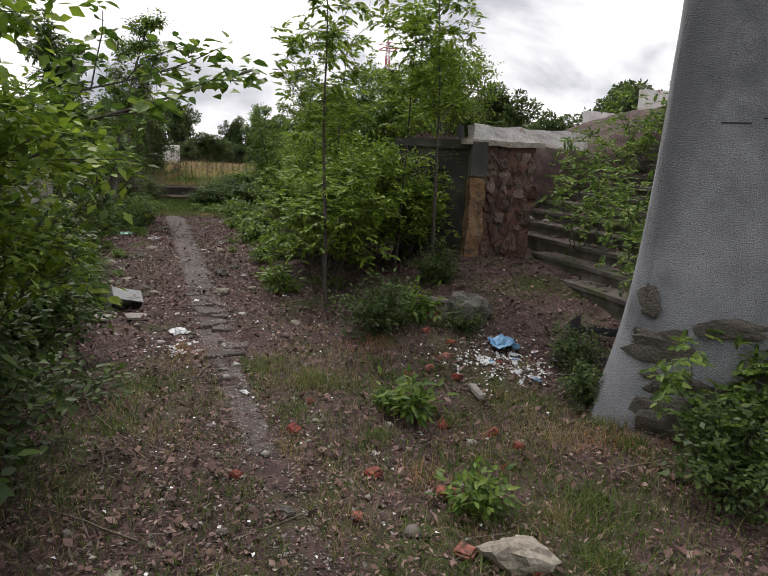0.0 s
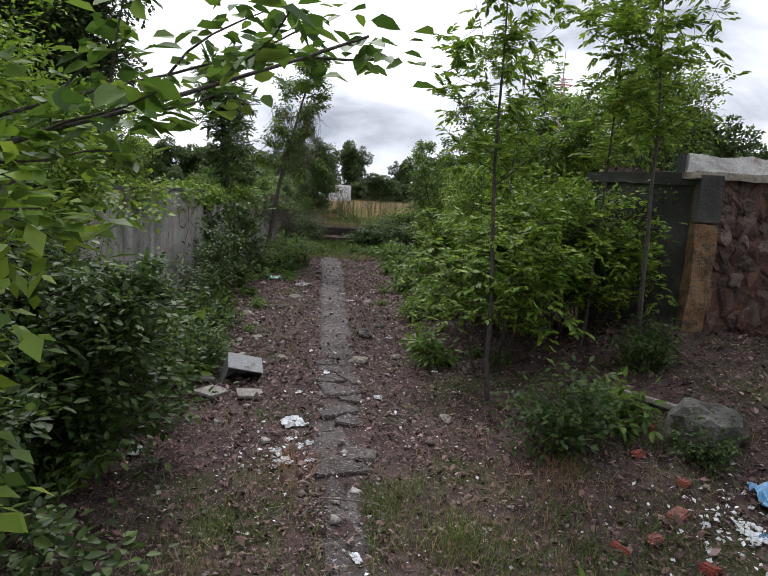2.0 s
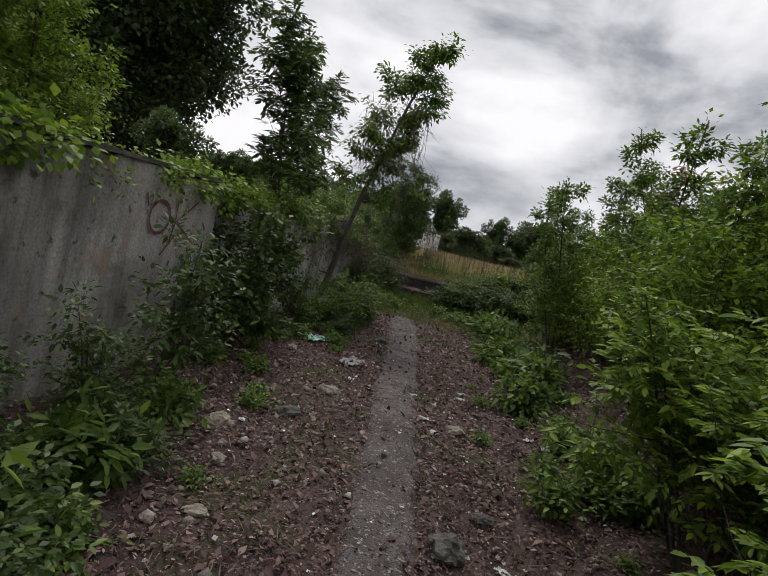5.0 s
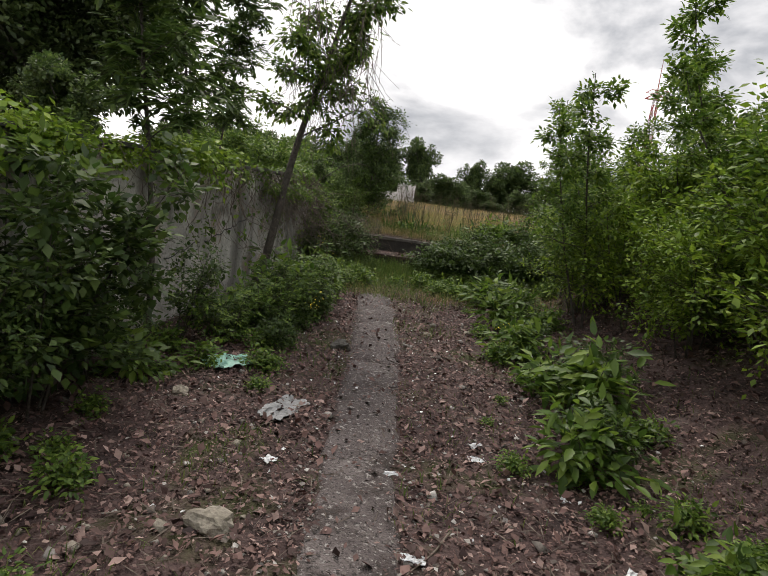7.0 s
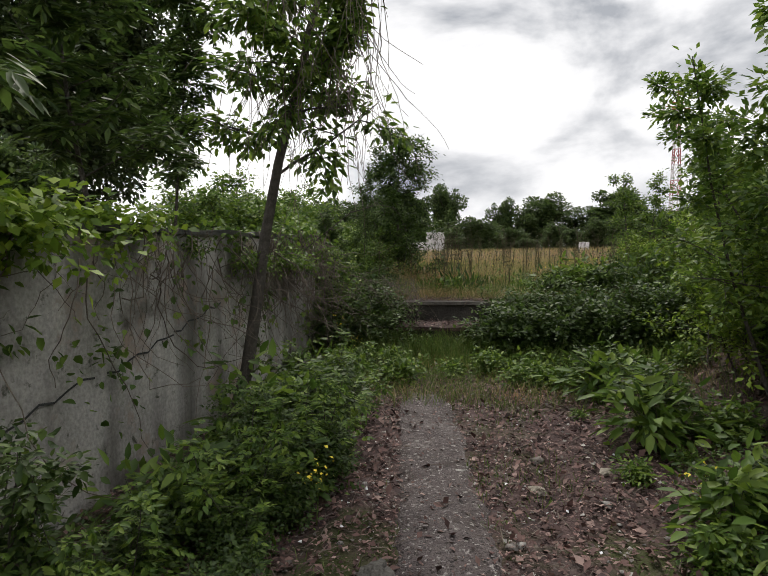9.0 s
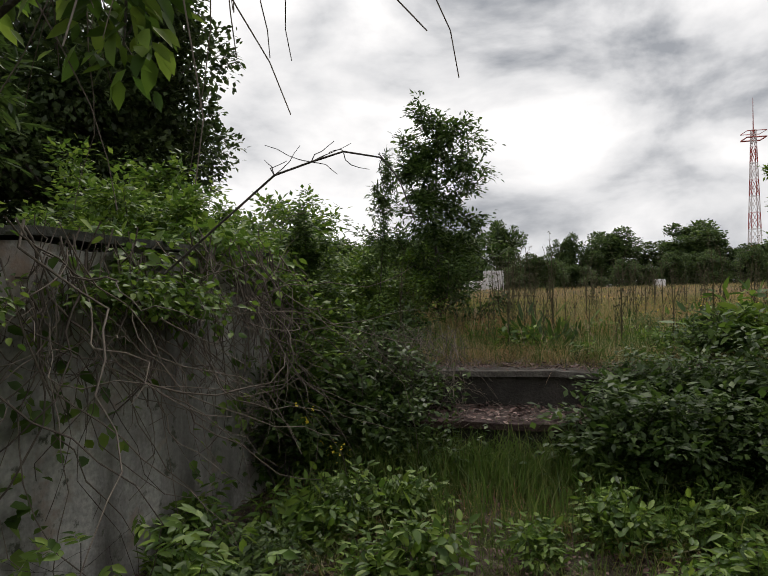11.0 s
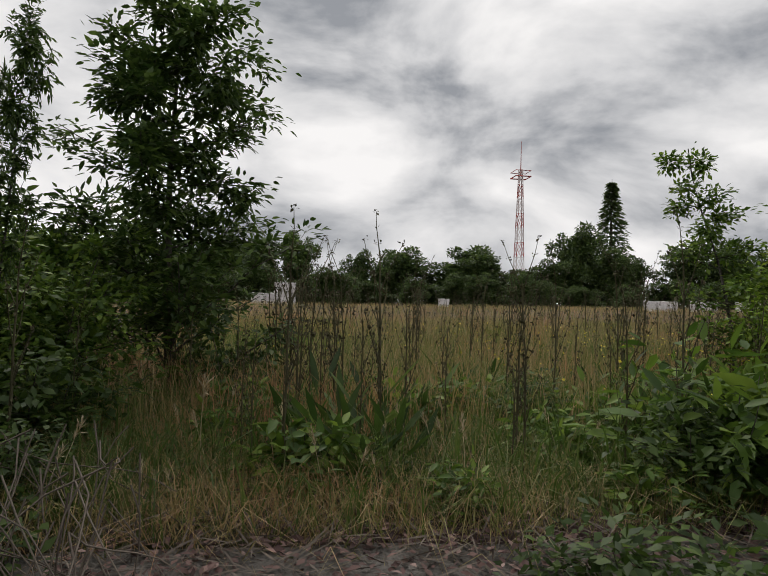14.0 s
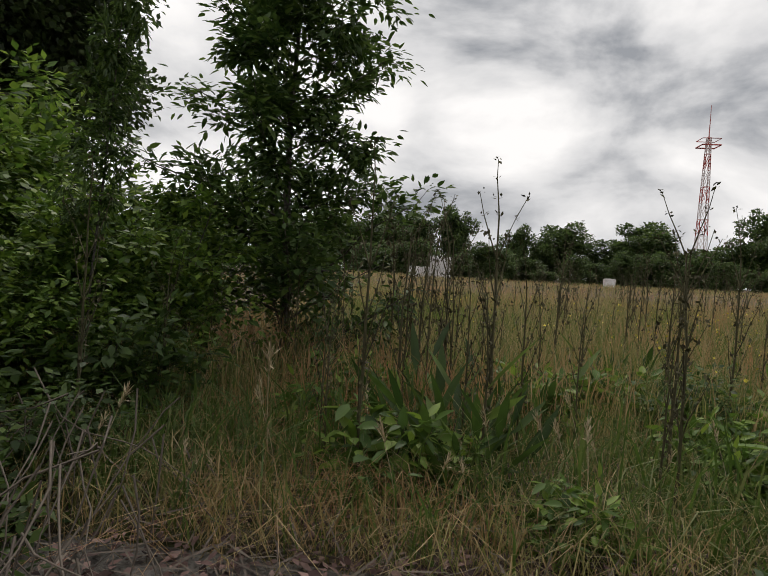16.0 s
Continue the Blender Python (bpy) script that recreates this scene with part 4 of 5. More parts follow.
# ---- distant woods ----
def clump_tree(name, label, at, material, h, r, base, clumps, n_leaf, size, seed, trunk_r, group=""):
    """A broadleaf tree: trunk, a limb to each clump of foliage, leaves over the clumps."""
    rng = np.random.default_rng(seed)
    u = rng.normal(0, 1, (clumps, 3))
    u /= np.linalg.norm(u, axis=1, keepdims=True)
    half = (h - base) / 2
    cr = r * rng.uniform(0.1, 0.32, clumps)
    C = u * rng.uniform(0.25, 1.02, (clumps, 1)) * np.array([r, r, half]) + np.array([0, 0, base + half])
    wood = [(np.array([(0, 0, -0.5), (0.1 * r, 0, h * 0.3), (0, 0.08 * r, h * 0.7)]), trunk_r, trunk_r * 0.3)]
    for c in C:
        z = max(base * 0.5, min(c[2] * 0.6, h * 0.65))
        wood.append((np.array([(0.05 * r, 0, z), (c[0] * 0.5, c[1] * 0.5, (z + c[2]) * 0.5 - 0.05 * r), tuple(c)]), trunk_r * 0.35, trunk_r * 0.08))
    i = rng.choice(clumps, n_leaf, p=cr ** 2 / (cr ** 2).sum())
    d = rng.normal(0, 1, (n_leaf, 3))
    d /= np.linalg.norm(d, axis=1, keepdims=True)
    lump = 1 + 0.18 * np.sin(d[:, 0] * 9 + i) * np.sin(d[:, 2] * 8 + i * 2)
    P = C[i] + d * (cr[i] * lump * (0.35 + 0.8 * rng.random(n_leaf) ** 0.6))[:, None] * np.array([1, 1, 0.8])
    ob = thing(name, label, "tree", at, group)
    child("trunk", fast_mesh("trunk", *tubes(wood, 5), M_BARK), ob)
    child("crown", fast_mesh("crown", *leaves(P, d + rng.normal(0, 0.6, d.shape), size, 0.75, rng, simple=True), material), ob)
    return ob


far_a = clump_tree("tree", "large dark oak with a rounded crown", (-22.4, 36, 0.9), M_LOAK, 18, 7.4, 1.5, 110, 60000, 0.36, 81, 0.45)
again(far_a, -33, 34, 0.9, 100, 1.0)
again(far_a, -27, 22, 0.9, 200, 0.75)
far_b = clump_tree("tree", "far broadleaf tree at the field edge", (-0.8, 80, 1.0), M_LFAR, 8.5, 3.4, 0.8, 46, 16000, 0.3, 82, 0.22, "far tree line")
far_b.matrix_basis = turned(-0.8, 80, 1.0, 0, 0.8, 1.0)
rs = np.random.default_rng(17)
for x, top, r_ in ((5.8, 7.5, 2.0), (8.6, 6.3, 2.4), (11.4, 8.3, 3.6), (16.7, 6.9, 3.6), (21.3, 9.0, 4.6), (26.4, 6.4, 3.2), (29.3, 7.2, 2.6), (32.5, 11.8, 3.6), (37, 9, 4), (2.6, 5.0, 2.2)):
    z = float(level(x, 80)) - 0.3
    o = again(far_b, x, 80, z, rs.uniform(0, 360))
    o.matrix_basis = turned(x, 80 + rs.uniform(-2, 2), z, rs.uniform(0, 360), r_ / 3.4, (top - z) / 8.5)
for k in range(24):
    x = (-40 + k * 2.9 if k < 13 else 41 + (k - 13) * 4.5) + rs.uniform(-1, 1)
    y = 84 + rs.uniform(-4, 6)
    again(far_b, x, y, float(level(x, y)) - 0.5, rs.uniform(0, 360), rs.uniform(0.75, 1.15))
for k in range(44):
    x = -22 + k * 1.6 + rs.uniform(-0.8, 0.8)
    y = 68 + rs.uniform(-3, 3)
    o = again(far_b, x, y, float(level(x, y)) - 0.5, 0, 1.0, "low scrub at the far field edge")
    o.matrix_basis = turned(x, y, float(level(x, y)) - 0.5, rs.uniform(0, 360), rs.uniform(0.3, 0.75), rs.uniform(0.14, 0.48))
for x, y, s in ((8.5, 16, 0.42), (10.5, 13, 0.4), (12, 18, 0.5), (16, 14, 0.55), (19, 10, 0.6), (14, 24, 0.5), (22, 20, 0.7), (21, 3, 0.6), (24, 30, 0.6), (30, 12, 0.9)):
    again(far_b, x, y, float(level(x, y)) - 0.2, x * 31, s, "broadleaf tree on the upper terrace")
for x, y, s in ((-8, 8, 0.4), (-9, 2, 0.6), (-12, -6, 0.8), (-4, -12, 0.7), (6, -12, 0.7), (12, -8, 0.8), (1, -16, 0.8), (-7, 14, 0.3)):
    again(far_b, x, y, 0.9 if x < -2.4 else 0.0, x * 47, s, "broadleaf tree behind the boundary wall")
# fir
rs = np.random.default_rng(5)
P, D = [], []
for k in range(2600):
    f = rs.random() ** 0.7
    a, r = rs.uniform(0, 6.283), (1 - f) * 4.4 * rs.uniform(0.1, 1)
    P.append((math.cos(a) * r, math.sin(a) * r, 1 + f * 15 - r * 0.3))
    D.append((math.cos(a), math.sin(a), -0.15))
fir = thing("fir_tree", "dark pointed fir above the tree line", "tree", (42.6, 90, 3.4))
child("trunk", fast_mesh("trunk", *tubes([([(0, 0, -0.5), (0, 0, 8), (0, 0, 16.5)], 0.3, 0.03)]), M_BARK), fir)
child("crown", fast_mesh("crown", *leaves(np.array(P), np.array(D), 0.9, 0.35, rs, simple=True), M_LFAR), fir)

# ---- meadow ----
def blades(n, xs, ys, hmin, hmax, wid, seed, material, lean=0.25):
    rng = np.random.default_rng(seed)
    x, y = xs(rng, n), ys(rng, n)
    z = level(x, y) - 0.02
    h_ = rng.uniform(hmin, hmax, n)
    a = rng.uniform(0, 6.283, n)
    sx, sy = np.cos(a) * wid * h_, np.sin(a) * wid * h_
    lx, ly = rng.normal(0, lean, n) * h_, rng.normal(0, lean, n) * h_
    V = np.stack([np.stack([x - sx, y - sy, z], 1), np.stack([x + sx, y + sy, z], 1),
                  np.stack([x + sx * 0.8 + lx * 0.35, y + sy * 0.8 + ly * 0.35, z + h_ * 0.6], 1), np.stack([x + lx, y + ly, z + h_ * (1 - 0.3 * np.hypot(lx, ly) / h_)], 1),
                  np.stack([x - sx * 0.8 + lx * 0.35, y - sy * 0.8 + ly * 0.35, z + h_ * 0.6], 1)], 1).reshape(-1, 3)
    idx = (np.arange(n) * 5)[:, None] + np.array([0, 1, 2, 4, 4, 2, 3])
    return fast_mesh("grass", V, idx.ravel(), np.tile([4, 3], n), material)


tagged(new("meadow_grass", blades(90000, lambda r, n: r.uniform(-2.2, 10, n), lambda r, n: 14.2 + 12 * r.random(n) ** 1.2, 0.15, 0.5, 0.0045, 1, M_GRASS)), "tall dry meadow grass, tan and green", "grass", kind="stuff")
tagged(new("meadow_grass", blades(60000, lambda r, n: r.uniform(-9, 34, n), lambda r, n: 24 + 40 * r.random(n) ** 1.2, 0.15, 0.42, 0.014, 2, M_GRASS)), "far dry meadow grass", "grass", kind="stuff")
tagged(new("green_grass", blades(8000, lambda r, n: r.uniform(-1.6, 3.2, n), lambda r, n: r.uniform(10.2, 12.6, n), 0.05, 0.22, 0.014, 3, M_GREEN_GRASS, 0.4)), "green grass below the ledge", "grass", kind="stuff")
tagged(new("green_grass", blades(26000, lambda r, n: r.uniform(-1.2, 7, n), lambda r, n: r.uniform(13.3, 17.5, n), 0.06, 0.32, 0.01, 4, M_GREEN_GRASS, 0.5)), "green weeds at the meadow edge", "grass", kind="stuff")
tagged(new("green_grass", blades(5200, lambda r, n: r.uniform(-1.2, 3.0, n), lambda r, n: r.uniform(12.15, 12.53, n), 0.2, 0.5, 0.008, 10, M_GREEN_GRASS, 0.35)), "tall green grass against the lower step", "grass", kind="stuff")
tagged(new("dry_grass", blades(6000, lambda r, n: r.uniform(-1.5, 3, n), lambda r, n: r.uniform(10.4, 12.5, n), 0.06, 0.24, 0.008, 8, M_GRASS, 0.9)), "bent straw in the weeds below the ledge", "grass", kind="stuff")
tagged(new("dry_grass", blades(9000, lambda r, n: r.uniform(-1.6, 5, n), lambda r, n: 13.12 + 0.5 * r.random(n), 0.06, 0.26, 0.007, 9, M_GRASS, 0.9)), "straw hanging over the ledge", "grass", kind="stuff")
tagged(new("dry_grass", blades(14000, lambda r, n: r.uniform(-1.6, 5, n), lambda r, n: r.uniform(13.15, 15, n), 0.08, 0.3, 0.006, 5, M_GRASS, 0.8)), "bent dry straw along the ledge", "grass", kind="stuff")
tagged(new("green_grass", blades(8000, lambda r, n: r.uniform(-1.3, 3.2, n), lambda r, n: 12.55 - 1.1 * r.random(n) ** 1.8, 0.1, 0.42, 0.009, 6, M_GREEN_GRASS, 0.3)), "tall dark green grass before the ledge", "grass", kind="stuff")
tagged(new("green_grass", blades(11000, lambda r, n: r.uniform(-1.0, 9, n), lambda r, n: 13.6 + 6 * r.random(n) ** 1.3, 0.15, 0.42, 0.011, 7, M_GREEN_GRASS, 0.35)), "green weeds growing through the straw", "grass", kind="stuff")


def stalk(seed):
    """A tall dark weed stalk with side spikes and a rosette of long leaves."""
    rng = np.random.default_rng(seed)
    lines = [(bend((0, 0, -0.03), (rng.normal(0, 0.06), rng.normal(0, 0.06), 1), 0.95, 6, rng, 0.03, 0), 0.0085, 0.003)]
    for k in range(9):
        p = lines[0][0][2 + k % 5]
        a = rng.uniform(0, 6.28)
        lines.append((bend(p, (math.cos(a) * 0.4, math.sin(a) * 0.4, 1), 0.25, 3, rng, 0.08, 0.05), 0.003, 0.0012))
    Pl = np.array([ln[0][i] for ln in lines for i in range(1, len(ln[0])) for _ in range(5)]) + rng.normal(0, 0.006, (sum((len(ln[0]) - 1) * 5 for ln in lines), 3))
    Dl = rng.normal(0, 1, Pl.shape) + np.array([0, 0, 0.8])
    return tubes(lines, 4), leaves(Pl, Dl, 0.022, 0.5, rng, simple=True)


W, Lf = stalk(4)
t_stalk = thing("weed_stalk", "tall dark seed stalk standing in the meadow", "weed", (0.2, 14.2, 0.83))
child("stem", fast_mesh("stem", *W, M_STALK), t_stalk)
child("seed_head", fast_mesh("seed_head", *Lf, M_STALK), t_stalk)
rs = np.random.default_rng(9)
for k in range(240):
    y = 13.7 + 14 * rs.random() ** 1.5
    x = rs.uniform(-1.2, 2.5 + (y - 13) * 0.75)
    again(t_stalk, x, y, float(level(x, y)), rs.uniform(0, 360), rs.uniform(0.5, 1.0))
for x, y in ((-0.05, 14.5), (0.02, 14.6), (-0.15, 14.55), (0.05, 14.4), (-0.1, 14.7)):
    again(t_stalk, x, y, 0.83, x * 900, 0.9)
for k in range(12):
    x, y = rs.uniform(1.0, 2.7), rs.uniform(13.35, 14.3)
    again(t_dock, x, y, 0.84, k * 51, rs.uniform(0.9, 1.5), "broad green weeds at the meadow edge")
again(t_hedge, 4.3, 15.6, 0.75, 70, 0.95)
again(t_up, 4.4, 15.2, 0.8, 10, 0.85)
again(t_up, 5.0, 16.0, 0.8, 110, 0.95)
again(t_up, 2.6, 14.9, 0.8, 140, 0.72)
again(t_hedge, 2.75, 14.6, 0.75, 240, 0.6)
t_big = plant("weed_clump", "big-leaved weed rosette at the meadow edge", "weed", (0.03, 14.0, 0.83), **DK, wood_name="woody_stem",
              h=0.3, spread=0.2, stems=5, n_leaf=80, size=0.2, width=0.2, seed=91, low=0.05, branches=2, trunk_r=0.006, rise=1.2, droop=-0.5)

for x, y, a, s in ((0.35, 14.5, 50, 0.8), (1.5, 14.1, 120, 0.75), (0.9, 15.3, 200, 0.8), (-0.5, 15.0, 20, 0.6), (1.9, 15.2, 300, 0.9), (0.15, 13.85, 170, 0.8)):
    again(t_big, x, y, 0.83, a, s)
for k in range(30):
    x, y = rs.uniform(-0.6, 2.6), rs.uniform(13.5, 15.2)
    again(t_weed, x, y, 0.83, k * 67, rs.uniform(0.6, 1.2), "leafy green weed at the meadow edge")

r_y = np.random.default_rng(55)
xy = np.stack([r_y.normal(3.2, 1.5, 700), r_y.normal(17.5, 1.6, 700)], 1)
Py = np.stack([xy[:, 0], xy[:, 1], level(xy[:, 0], xy[:, 1]) + r_y.uniform(0.2, 0.42, 700)], 1)
tagged(new("meadow_flowers", fast_mesh("meadow_flowers", *leaves(Py, r_y.normal(0, 1, (700, 3)), 0.02, 0.9, r_y, simple=True), M_YELLOW)), "tiny yellow flowers among the grass", "flowers", kind="stuff")

# ---- mast and distant white ruins ----
mast = thing("lattice_mast", "red and white steel lattice mast above the trees", "mast", (40.3, 120, -0.4))
for k in range(10):
    z0, z1 = k * 2.8, (k + 1) * 2.8
    w0, w1 = 1.0 - 0.07 * k, 1.0 - 0.07 * (k + 1)
    c0 = [(-w0, -w0, z0), (w0, -w0, z0), (w0, w0, z0), (-w0, w0, z0)]
    c1 = [(-w1, -w1, z1), (w1, -w1, z1), (w1, w1, z1), (-w1, w1, z1)]
    ln = []
    for j in range(4):
        ln += [([c0[j], c1[j]], 0.07, 0.07), ([c0[j], c1[(j + 1) % 4]], 0.04, 0.04), ([c1[j], c0[(j + 1) % 4]], 0.04, 0.04), ([c1[j], c1[(j + 1) % 4]], 0.04, 0.04)]
    child("mast_section", fast_mesh("mast_section", *tubes(ln, 4), M_RUST if k % 2 == 0 else M_MASTW), mast)
ln = [([(-1.5, -1.5, 26.5), (1.5, -1.5, 26.5), (1.5, 1.5, 26.5), (-1.5, 1.5, 26.5), (-1.5, -1.5, 26.5)], 0.12, 0.12), ([(-1.5, -1.5, 27.6), (1.5, -1.5, 27.6), (1.5, 1.5, 27.6), (-1.5, 1.5, 27.6), (-1.5, -1.5, 27.6)], 0.07, 0.07)]
child("platform", fast_mesh("platform", *tubes(ln, 4), M_RUST), mast)
child("antenna", fast_mesh("antenna", *tubes([([(0, 0, 27), (0, 0, 30), (0, 0, 33.5)], 0.12, 0.04)], 5), M_RUST), mast)


def ruin(x, y, w, h_, label, step=0.0):
    z = float(level(x, y)) - 0.3
    ob = thing("ruined_wall", label, "wall", (x, y, z))
    part("wall", box_bm(-w / 2, w / 2, 0, 0.4, 0, h_ + 0.3, rough=0.06, cuts=6), M_WHITE, ob)
    if step:
        part("wall", box_bm(-w / 2 - step, -w / 2, 0.05, 0.4, 0, h_ * 0.5 + 0.3, rough=0.06, cuts=6), M_WHITE, ob)
    return ob


ruin(-1.7, 60, 1.7, 1.75, "white ruined wall block standing in the field", 1.8)
ruin(12, 62, 0.9, 0.7, "small white wall remnant at the field edge")
for x, w in ((26, 2.5), (29.5, 2.0), (34, 3.5), (39, 3.0)):
    ruin(x, 52, w, 0.75, "low white rubble wall across the field")

# ---- rubbish and rubble on the ground ----
def flat_scatter(n, seed, area, size, material, name, label, category, tilt=0.5, width=0.6):
    rng = np.random.default_rng(seed)
    x, y = area(rng, n)
    near = np.abs(x - path_x(y)) < path_w(y) * 0.9
    keep = ~(near & (rng.random(n) < 0.72))
    x, y = x[keep], y[keep]
    n = len(x)
    P = np.stack([x, y, level(x, y) + bumpy(x, y) + 0.012 + rng.uniform(0, 0.015, n)], 1)
    a = rng.uniform(0, 6.283, n)
    D = np.stack([np.cos(a), np.sin(a), rng.normal(0, tilt * 0.4, n)], 1)
    Vv, Ll, Ss = leaves(P, D, size, width, rng, fold=0.35, simple=True, droop=0.0)
    return tagged(new(name, fast_mesh(name, Vv, Ll, Ss, material)), label, category, kind="stuff")


flat_scatter(120000, 1, lambda r, n: (r.uniform(-2.0, 4.7, n), r.uniform(-5.8, 12.4, n)), 0.032, M_DRY, "leaf_litter", "dead brown leaves on the ground", "leaves", 0.9, 0.45)
flat_scatter(90000, 12, lambda r, n: (r.uniform(-2.0, 3.6, n), r.uniform(-5.8, 9, n)), 0.015, M_DRY, "leaf_litter", "crumbled dead leaf fragments", "leaves", 0.9, 0.5)
flat_scatter(15000, 2, lambda r, n: (r.uniform(-2.0, 3.6, n), r.uniform(-5.5, 12.4, n)), 0.13, M_TWIG, "dry_twigs", "dry twigs and stalks on the ground", "twigs", 0.5, 0.05)
flat_scatter(600, 44, lambda r, n: (r.normal(0.2, 0.9, n), r.uniform(-5.5, 10.5, n)), 0.024, M_PLASTIC_W, "white_chips", "small white plaster and paper bits", "rubble", 0.8, 0.8)
flat_scatter(2600, 4, lambda r, n: (r.normal(0.3, 0.9, n), r.uniform(-5.5, 11, n)), 0.03, M_CHIP, "plaster_chips", "scattered pale plaster chips", "rubble", 0.8, 0.9)


def pebbles(n, seed, area, s0, s1, material, name, label):
    rng = np.random.default_rng(seed)
    x, y = area(rng, n)
    z = level(x, y) + bumpy(x, y)
    o = np.array([(1, 0, 0), (-0.5, 0.87, 0.1), (-0.6, -0.8, 0), (0.1, 0.1, 0.75), (0.4, -0.7, 0.4), (0, 0, -0.5)])
    f = np.array([(0, 1, 3), (1, 2, 3), (2, 4, 3), (4, 0, 3), (1, 0, 5), (2, 1, 5), (4, 2, 5), (0, 4, 5)])
    s = rng.uniform(s0, s1, n) * rng.uniform(0.5, 1, n)
    a = rng.uniform(0, 6.28, n)
    R = np.zeros((n, 3, 3))
    R[:, 0, 0], R[:, 0, 1], R[:, 1, 0], R[:, 1, 1], R[:, 2, 2] = np.cos(a), -np.sin(a), np.sin(a), np.cos(a), rng.uniform(0.5, 1, n)
    V = np.einsum("nij,kj->nki", R, o) * s[:, None, None] + rng.normal(0, 0.12, (n, 6, 3)) * s[:, None, None] + np.stack([x, y, z + s * 0.15], 1)[:, None]
    idx = (np.arange(n) * 6)[:, None, None] + f
    return tagged(new(name, fast_mesh(name, V.reshape(-1, 3), idx.ravel(), np.full(n * 8, 3), material)), label, "rubble", kind="stuff")


flat_scatter(7000, 18, lambda r, n: (r.uniform(-1.8, 1.9, n), r.uniform(1.0, 11, n)), 0.044, M_DRY, "leaf_litter", "curled brown leaves beside the path", "leaves", 1.6)
flat_scatter(16000, 8, lambda r, n: (r.uniform(-2.0, 4.7, n), r.uniform(-5.8, 12.4, n)), 0.06, M_DRY, "leaf_litter", "larger curled dead leaves", "leaves", 1.6)
flat_scatter(420, 9, lambda r, n: (2.75 + r.normal(0, 0.3, n), -1.5 + r.normal(0, 0.33, n)), 0.036, M_PLASTIC_W, "plastic_scraps", "shredded white plastic scraps", "rubbish", 1.0)
flat_scatter(70, 10, lambda r, n: (r.normal(0, 0.18, n), -0.45 + r.normal(0, 0.3, n)), 0.035, M_PLASTIC_W, "plastic_scraps", "shredded white paper scraps", "rubbish", 1.0)


def clusters(c, x0, x1, y0, y1, seed):
    r0 = np.random.default_rng(seed)
    cx, cy, cr = r0.uniform(x0, x1, c), r0.uniform(y0, y1, c), r0.uniform(0.06, 0.3, c)

    def pick(r, n):
        i = r.integers(0, c, n)
        return cx[i] + r.normal(0, 1, n) * cr[i], cy[i] + r.normal(0, 1, n) * cr[i]
    return pick


def tufts(n, pick, h0, h1, wid, seed, material, label):
    r0 = np.random.default_rng(seed)
    x, y = pick(r0, n)
    off = np.abs(x - path_x(y)) > path_w(y) * 0.8
    x, y = x[off], y[off]
    me = blades(len(x), lambda r, k: x, lambda r, k: y, h0, h1, wid, seed, material, 0.55)
    tagged(new("grass_tufts", me), label, "grass", kind="stuff")


tufts(26000, clusters(130, -1, 12, 15, 26, 21), 0.15, 0.42, 0.012, 15, M_GREEN_GRASS, "patches of green weeds in the meadow")
tufts(14000, clusters(60, -1, 9, 14, 20, 22), 0.1, 0.35, 0.006, 16, M_GRASS, "patches of bent straw in the meadow")
tufts(14000, clusters(70, -0.9, 3.2, 13.4, 15.2, 23), 0.05, 0.24, 0.02, 17, M_GREEN_GRASS, "leafy green weeds among the straw")
tufts(34000, clusters(110, -0.9, 3.0, -5.6, -0.9, 3), 0.025, 0.12, 0.025, 11, M_GREEN_GRASS, "short grass and moss tufts on the litter")
tufts(9000, clusters(60, -1.2, 2.0, -0.6, 11, 4), 0.02, 0.1, 0.03, 12, M_GREEN_GRASS, "sparse grass tufts along the path")
tufts(16000, clusters(40, 3.0, 4.5, -1.8, 0.9, 9), 0.01, 0.05, 0.05, 14, M_GREEN_GRASS, "moss and short grass before the stairs")
tufts(15000, clusters(90, -0.9, 3.2, -5.6, 0, 5), 0.04, 0.15, 0.012, 13, M_GRASS, "dry straw tufts on the litter")
pebbles(3600, 5, lambda r, n: (r.normal(0.25, 0.85, n), r.uniform(-5.5, 11, n)), 0.006, 0.024, M_CHIP, "gravel", "pale gravel and mortar bits")
pebbles(5200, 15, lambda r, n: (lambda y: (path_x(y) + r.choice([-1, 1], n) * path_w(y) * r.uniform(0.6, 1.5, n), y))(r.uniform(-5.5, 10.9, n)), 0.004, 0.017, M_CHIP, "gravel", "loose pale gravel along the crumbling path edges")
pebbles(1600, 16, lambda r, n: (lambda y: (path_x(y) + r.normal(0, 0.13, n), y))(r.uniform(-5.7, -0.6, n)), 0.004, 0.014, M_CHIP, "gravel", "fine grey gravel where the path has crumbled away")
pebbles(170, 17, lambda r, n: (r.normal(-0.95, 0.3, n), r.normal(3.4, 0.9, n)), 0.02, 0.055, M_PALE, "stones", "pale broken stones at the foot of the wall")
pebbles(150, 6, lambda r, n: (r.normal(0.1, 1.0, n), r.uniform(-5, 10, n)), 0.03, 0.07, M_CHIP, "stones", "scattered broken stones")

